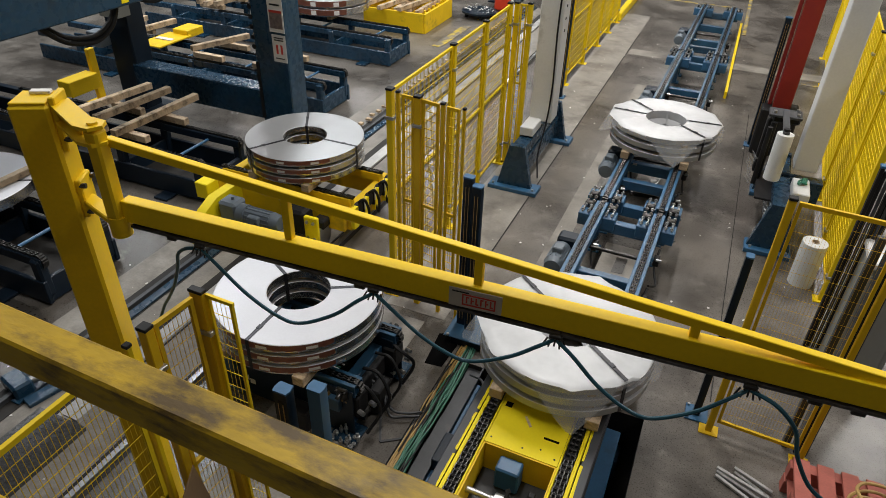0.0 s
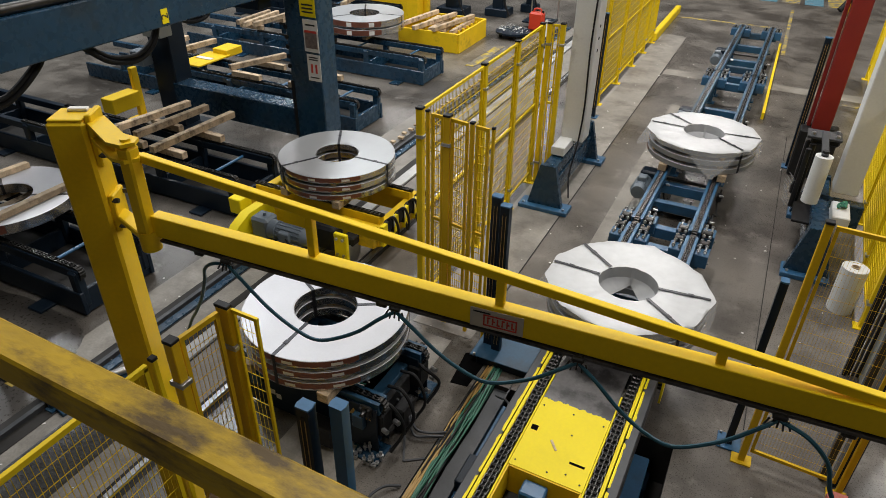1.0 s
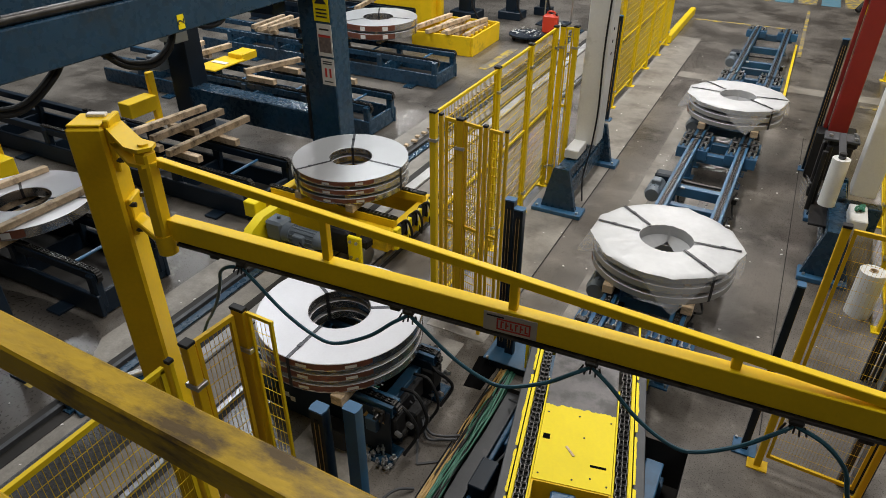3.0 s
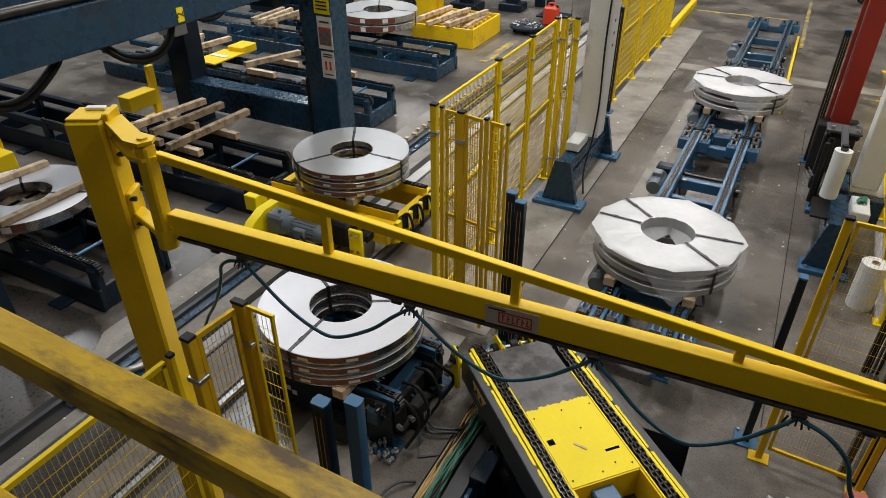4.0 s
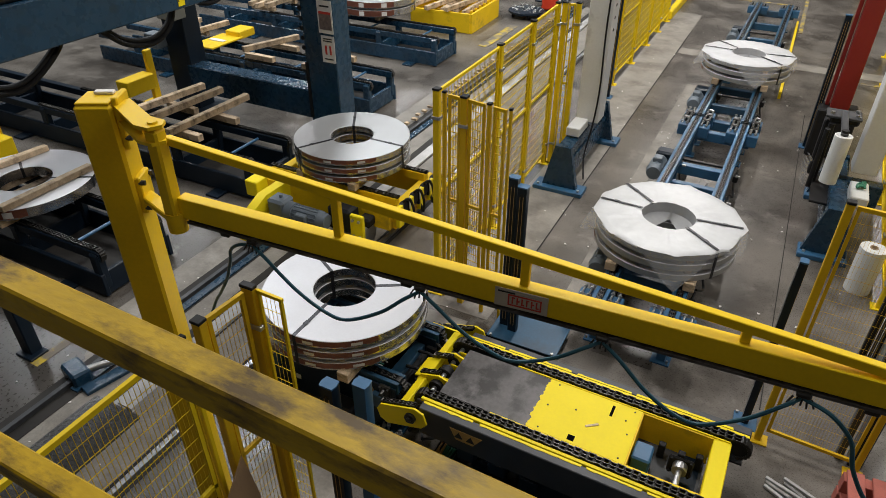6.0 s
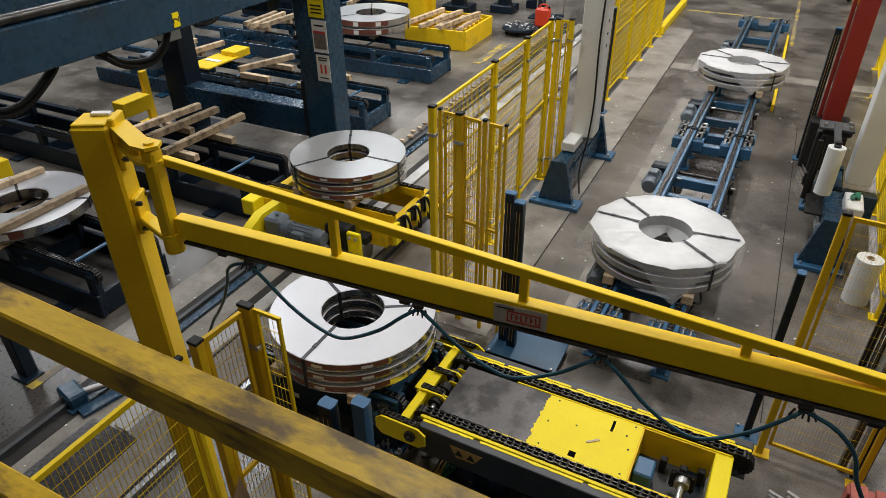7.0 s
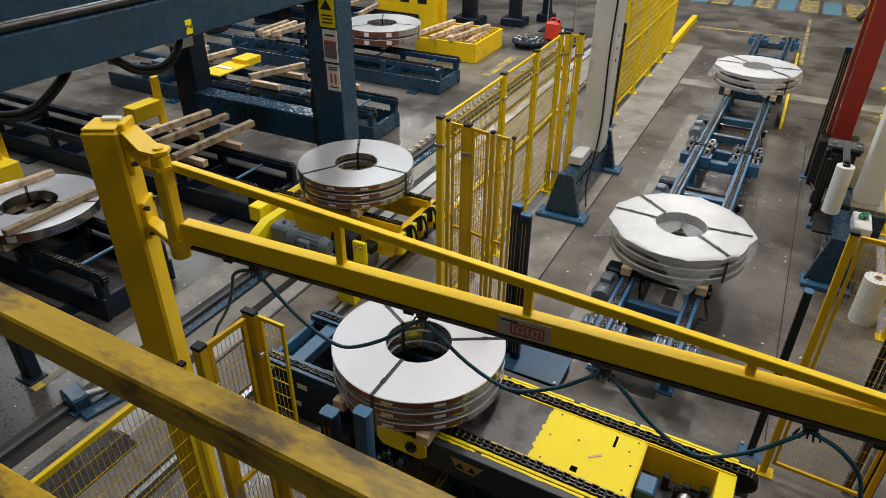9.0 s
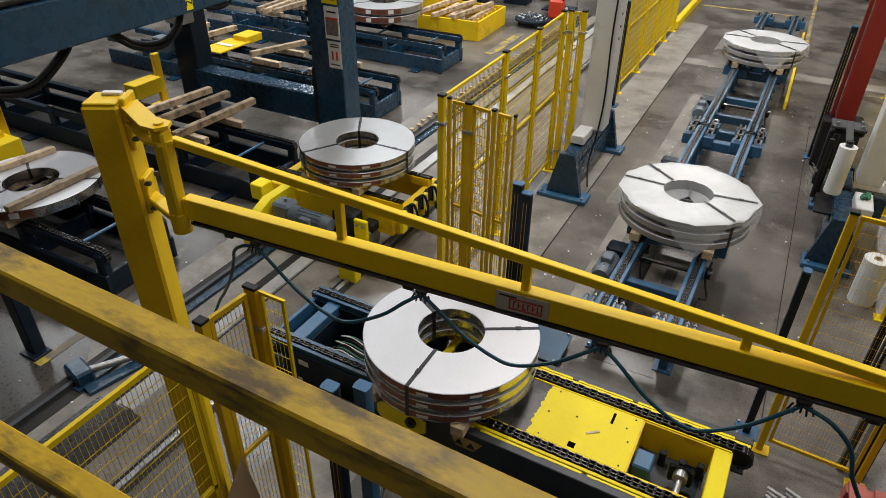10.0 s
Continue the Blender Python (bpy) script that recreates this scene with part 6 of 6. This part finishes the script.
for x, y, s in ((-8.1, 16.9, 0.5), (-7.0, 17.4, 0.42), (-6.4, 18.2, 0.3), (-9.4, 16.6, 0.7), (-11.5, 15.8, 0.6)):
    mc = thing("machine_upright", pose(x, y, 0), "dark blue machine upright with cables", "machine", "machine uprights")
    box_part("column", mc, NAVY, 0, 0, 1.4, s * 0.7, s * 0.6, 2.8, 0.015)
    box_part("base", mc, NAVY, 0, 0, 0.1, s * 1.5, s * 1.2, 0.2, 0.015)
    bm = bmesh.new()
    tube_along(bm, smooth_path([(s * 0.4, -s * 0.3, 2.2), (s * 0.6, -s * 0.45, 1.2), (s * 0.5, -s * 0.5, 0.5), (s * 0.9, -s * 0.5, 0.05)], 6), 0.025, 8)
    part("cable", bm, BLACK, mc)
    box_part("box", mc, CABINET, -s * 0.2, -s * 0.38, 1.1, s * 0.4, 0.14, 0.4, 0.01)
ym = thing("yellow_machine", pose(-9.2, 15.6, 0), "yellow machine guard behind the stations", "machine")
box_part("body", ym, YELLOW, 0, 0, 0.75, 1.7, 0.5, 1.5, 0.02)
box_part("upright", ym, YELLOW, 0.9, 0.1, 1.0, 0.16, 0.16, 2.0, 0.01)
# black plates on the guard, the dark inside slots put into colour
for k in range(3):
    box_part("slot", ym, BLACK, -0.5 + 0.5 * k, -0.252, 0.9, 0.26, 0.008, 0.35, 0.0)
yb = thing("yellow_bollard", pose(1.6, 22.5, 0), "yellow machine bollard with dark pipe", "bollard")
box_part("post", yb, YELLOW, 0, 0, 0.5, 0.5, 0.4, 1.0, 0.02)
bm = bmesh.new()
rod(bm, (-0.4, -0.3, 0.1), (0.2, 0.2, 0.9), 0.08, 16)
part("pipe", bm, BLACK, yb)

# ---- near floor things at the left ----
fl = thing("floor_clamp", pose(-5.02, 2.53, 0, 0, 0, -14), "blue floor clamp with steel rod", "clamp")
box_part("body", fl, BLUE, 0, 0, 0.07, 0.26, 0.16, 0.14, 0.02)
bm = bmesh.new()
rod(bm, (0.05, 0.05, 0.09), (0.25, 0.75, 0.06), 0.035, 14)
part("rod", bm, STEEL, fl)
box_part("track", fl, BLUE, 0.22, 0.35, 0.02, 0.12, 0.8, 0.04, 0.006)
dp = thing("dark_stand", pose(-5.63, 2.52, 0), "dark steel stand with a cable", "stand")
box_part("leg", dp, NAVY, -0.06, 0.05, 0.5, 0.14, 0.12, 1.0, 0.01)
box_part("foot", dp, NAVY, -0.04, 0.03, 0.015, 0.22, 0.18, 0.03, 0.006)
bm = bmesh.new()
tube_along(bm, smooth_path([(-0.12, -0.1, 0.9), (-0.02, -0.2, 0.5), (-0.1, -0.3, 0.15), (-0.4, -0.4, 0.02)], 8), 0.015, 8)
part("cable", bm, BLACK, dp)
slab("floor_line_5", LINE_YELLOW, -5.57, -5.47, 2.45, 2.95, "worn yellow floor line", 0.008, "floor marking")


# ---- cardboard leaning by the gate ----
bm = bmesh.new()
plate(bm, [(0.0, 0.0), (0.34, 0.0), (0.34, 0.9), (0.29, 1.28), (0.0, 0.95)], -0.004, 0.004, Matrix(((0, 0, 1, 0), (1, 0, 0, 0), (0, 1, 0, 0), (0, 0, 0, 1))))
card = new("cardboard_sheet", finish(bm, "cardboard_sheet", CARDBOARD))
card.matrix_world = pose(-2.26, 1.56, 0, 0, -1.5, 0)
tagged(card, "torn brown cardboard sheet leaning on the mesh gate", "cardboard")

# ---- litter on the floor ----
bm = bmesh.new()
rng = random.Random(31)
for k in range(170):
    x, y = rng.uniform(-2.6, 1.2), rng.uniform(4.9, 17.0)
    s = rng.uniform(0.006, 0.02)
    m = pose(x, y, 0.012, rng.uniform(-15, 15), rng.uniform(-15, 15), rng.uniform(0, 180))
    plate(bm, [(-s, -s * 0.6), (s, -s * 0.4), (s * 0.6, s * 0.7), (-s * 0.5, s * 0.5)], -0.001, 0.001, m)
for k in range(60):
    x, y = rng.uniform(-5.6, -2.5), rng.uniform(1.3, 4.6)
    s = rng.uniform(0.005, 0.016)
    plate(bm, [(-s, -s * 0.6), (s, -s * 0.4), (s * 0.6, s * 0.7), (-s * 0.5, s * 0.5)], -0.001, 0.001, pose(x, y, 0.012, 0, 0, rng.uniform(0, 180)))
solid("paper_scraps", bm, PAPER, "small pale scraps scattered on the floor", "litter", "stuff")


# ---- things that move ----
def motions():
    walk(coil_a, [(t, pose(x + 0.018, 3.735 - 0.03 * (x + 2.955), Z_CHAIN)) for t, x in (
        (0.0, -2.955), (6.55, -2.953), (6.75, -2.918), (7.0, -2.848), (7.5, -2.700), (8.0, -2.550), (8.5, -2.410), (9.0, -2.262), (9.5, -2.118), (10.0, -1.975))])
    walk(coil_b, [(t, pose(lane(y), y, Z_CHAIN)) for t, y in (
        (0.0, 4.25), (0.5, 4.75), (1.0, 5.185), (1.5, 5.625), (1.95, 6.03), (2.1, 6.095), (2.25, 6.10), (7.45, 6.11), (7.65, 6.145), (8.0, 6.25), (8.5, 6.40), (9.0, 6.55), (9.5, 6.70), (10.0, 6.855))])
    walk(coil_c, [(t, pose(lane(y, 0.02), y, Z_CHAIN)) for t, y in (
        (0.0, 8.77), (0.55, 8.775), (0.75, 8.83), (1.0, 9.05), (1.5, 9.54), (2.0, 10.06), (2.4, 10.45), (2.6, 10.57), (4.0, 11.06), (4.5, 11.22), (5.0, 11.41), (6.5, 11.96), (7.0, 12.14), (7.5, 12.33), (8.0, 12.52), (8.5, 12.70), (9.0, 12.88), (9.5, 13.06), (10.0, 13.25))])
    walk(turntable, [(t, pose(*PIVOT, 0, 0, 0, LANE_YAW + a)) for t, a in (
        (0.0, 0), (2.45, 0), (2.7, 4), (3.0, 13), (3.5, 31), (4.0, 48), (4.5, 62.5), (5.0, 77.5), (5.2, 83), (5.45, 88), (5.7, 90), (10.0, 90))])
    walk(bridge, [(t, pose(0, 1.12, 0.455, a)) for t, a in (
        (0.0, -88), (5.2, -88), (5.4, -75), (5.8, -38), (6.15, -6), (6.3, 0), (10.0, 0))])


motions()
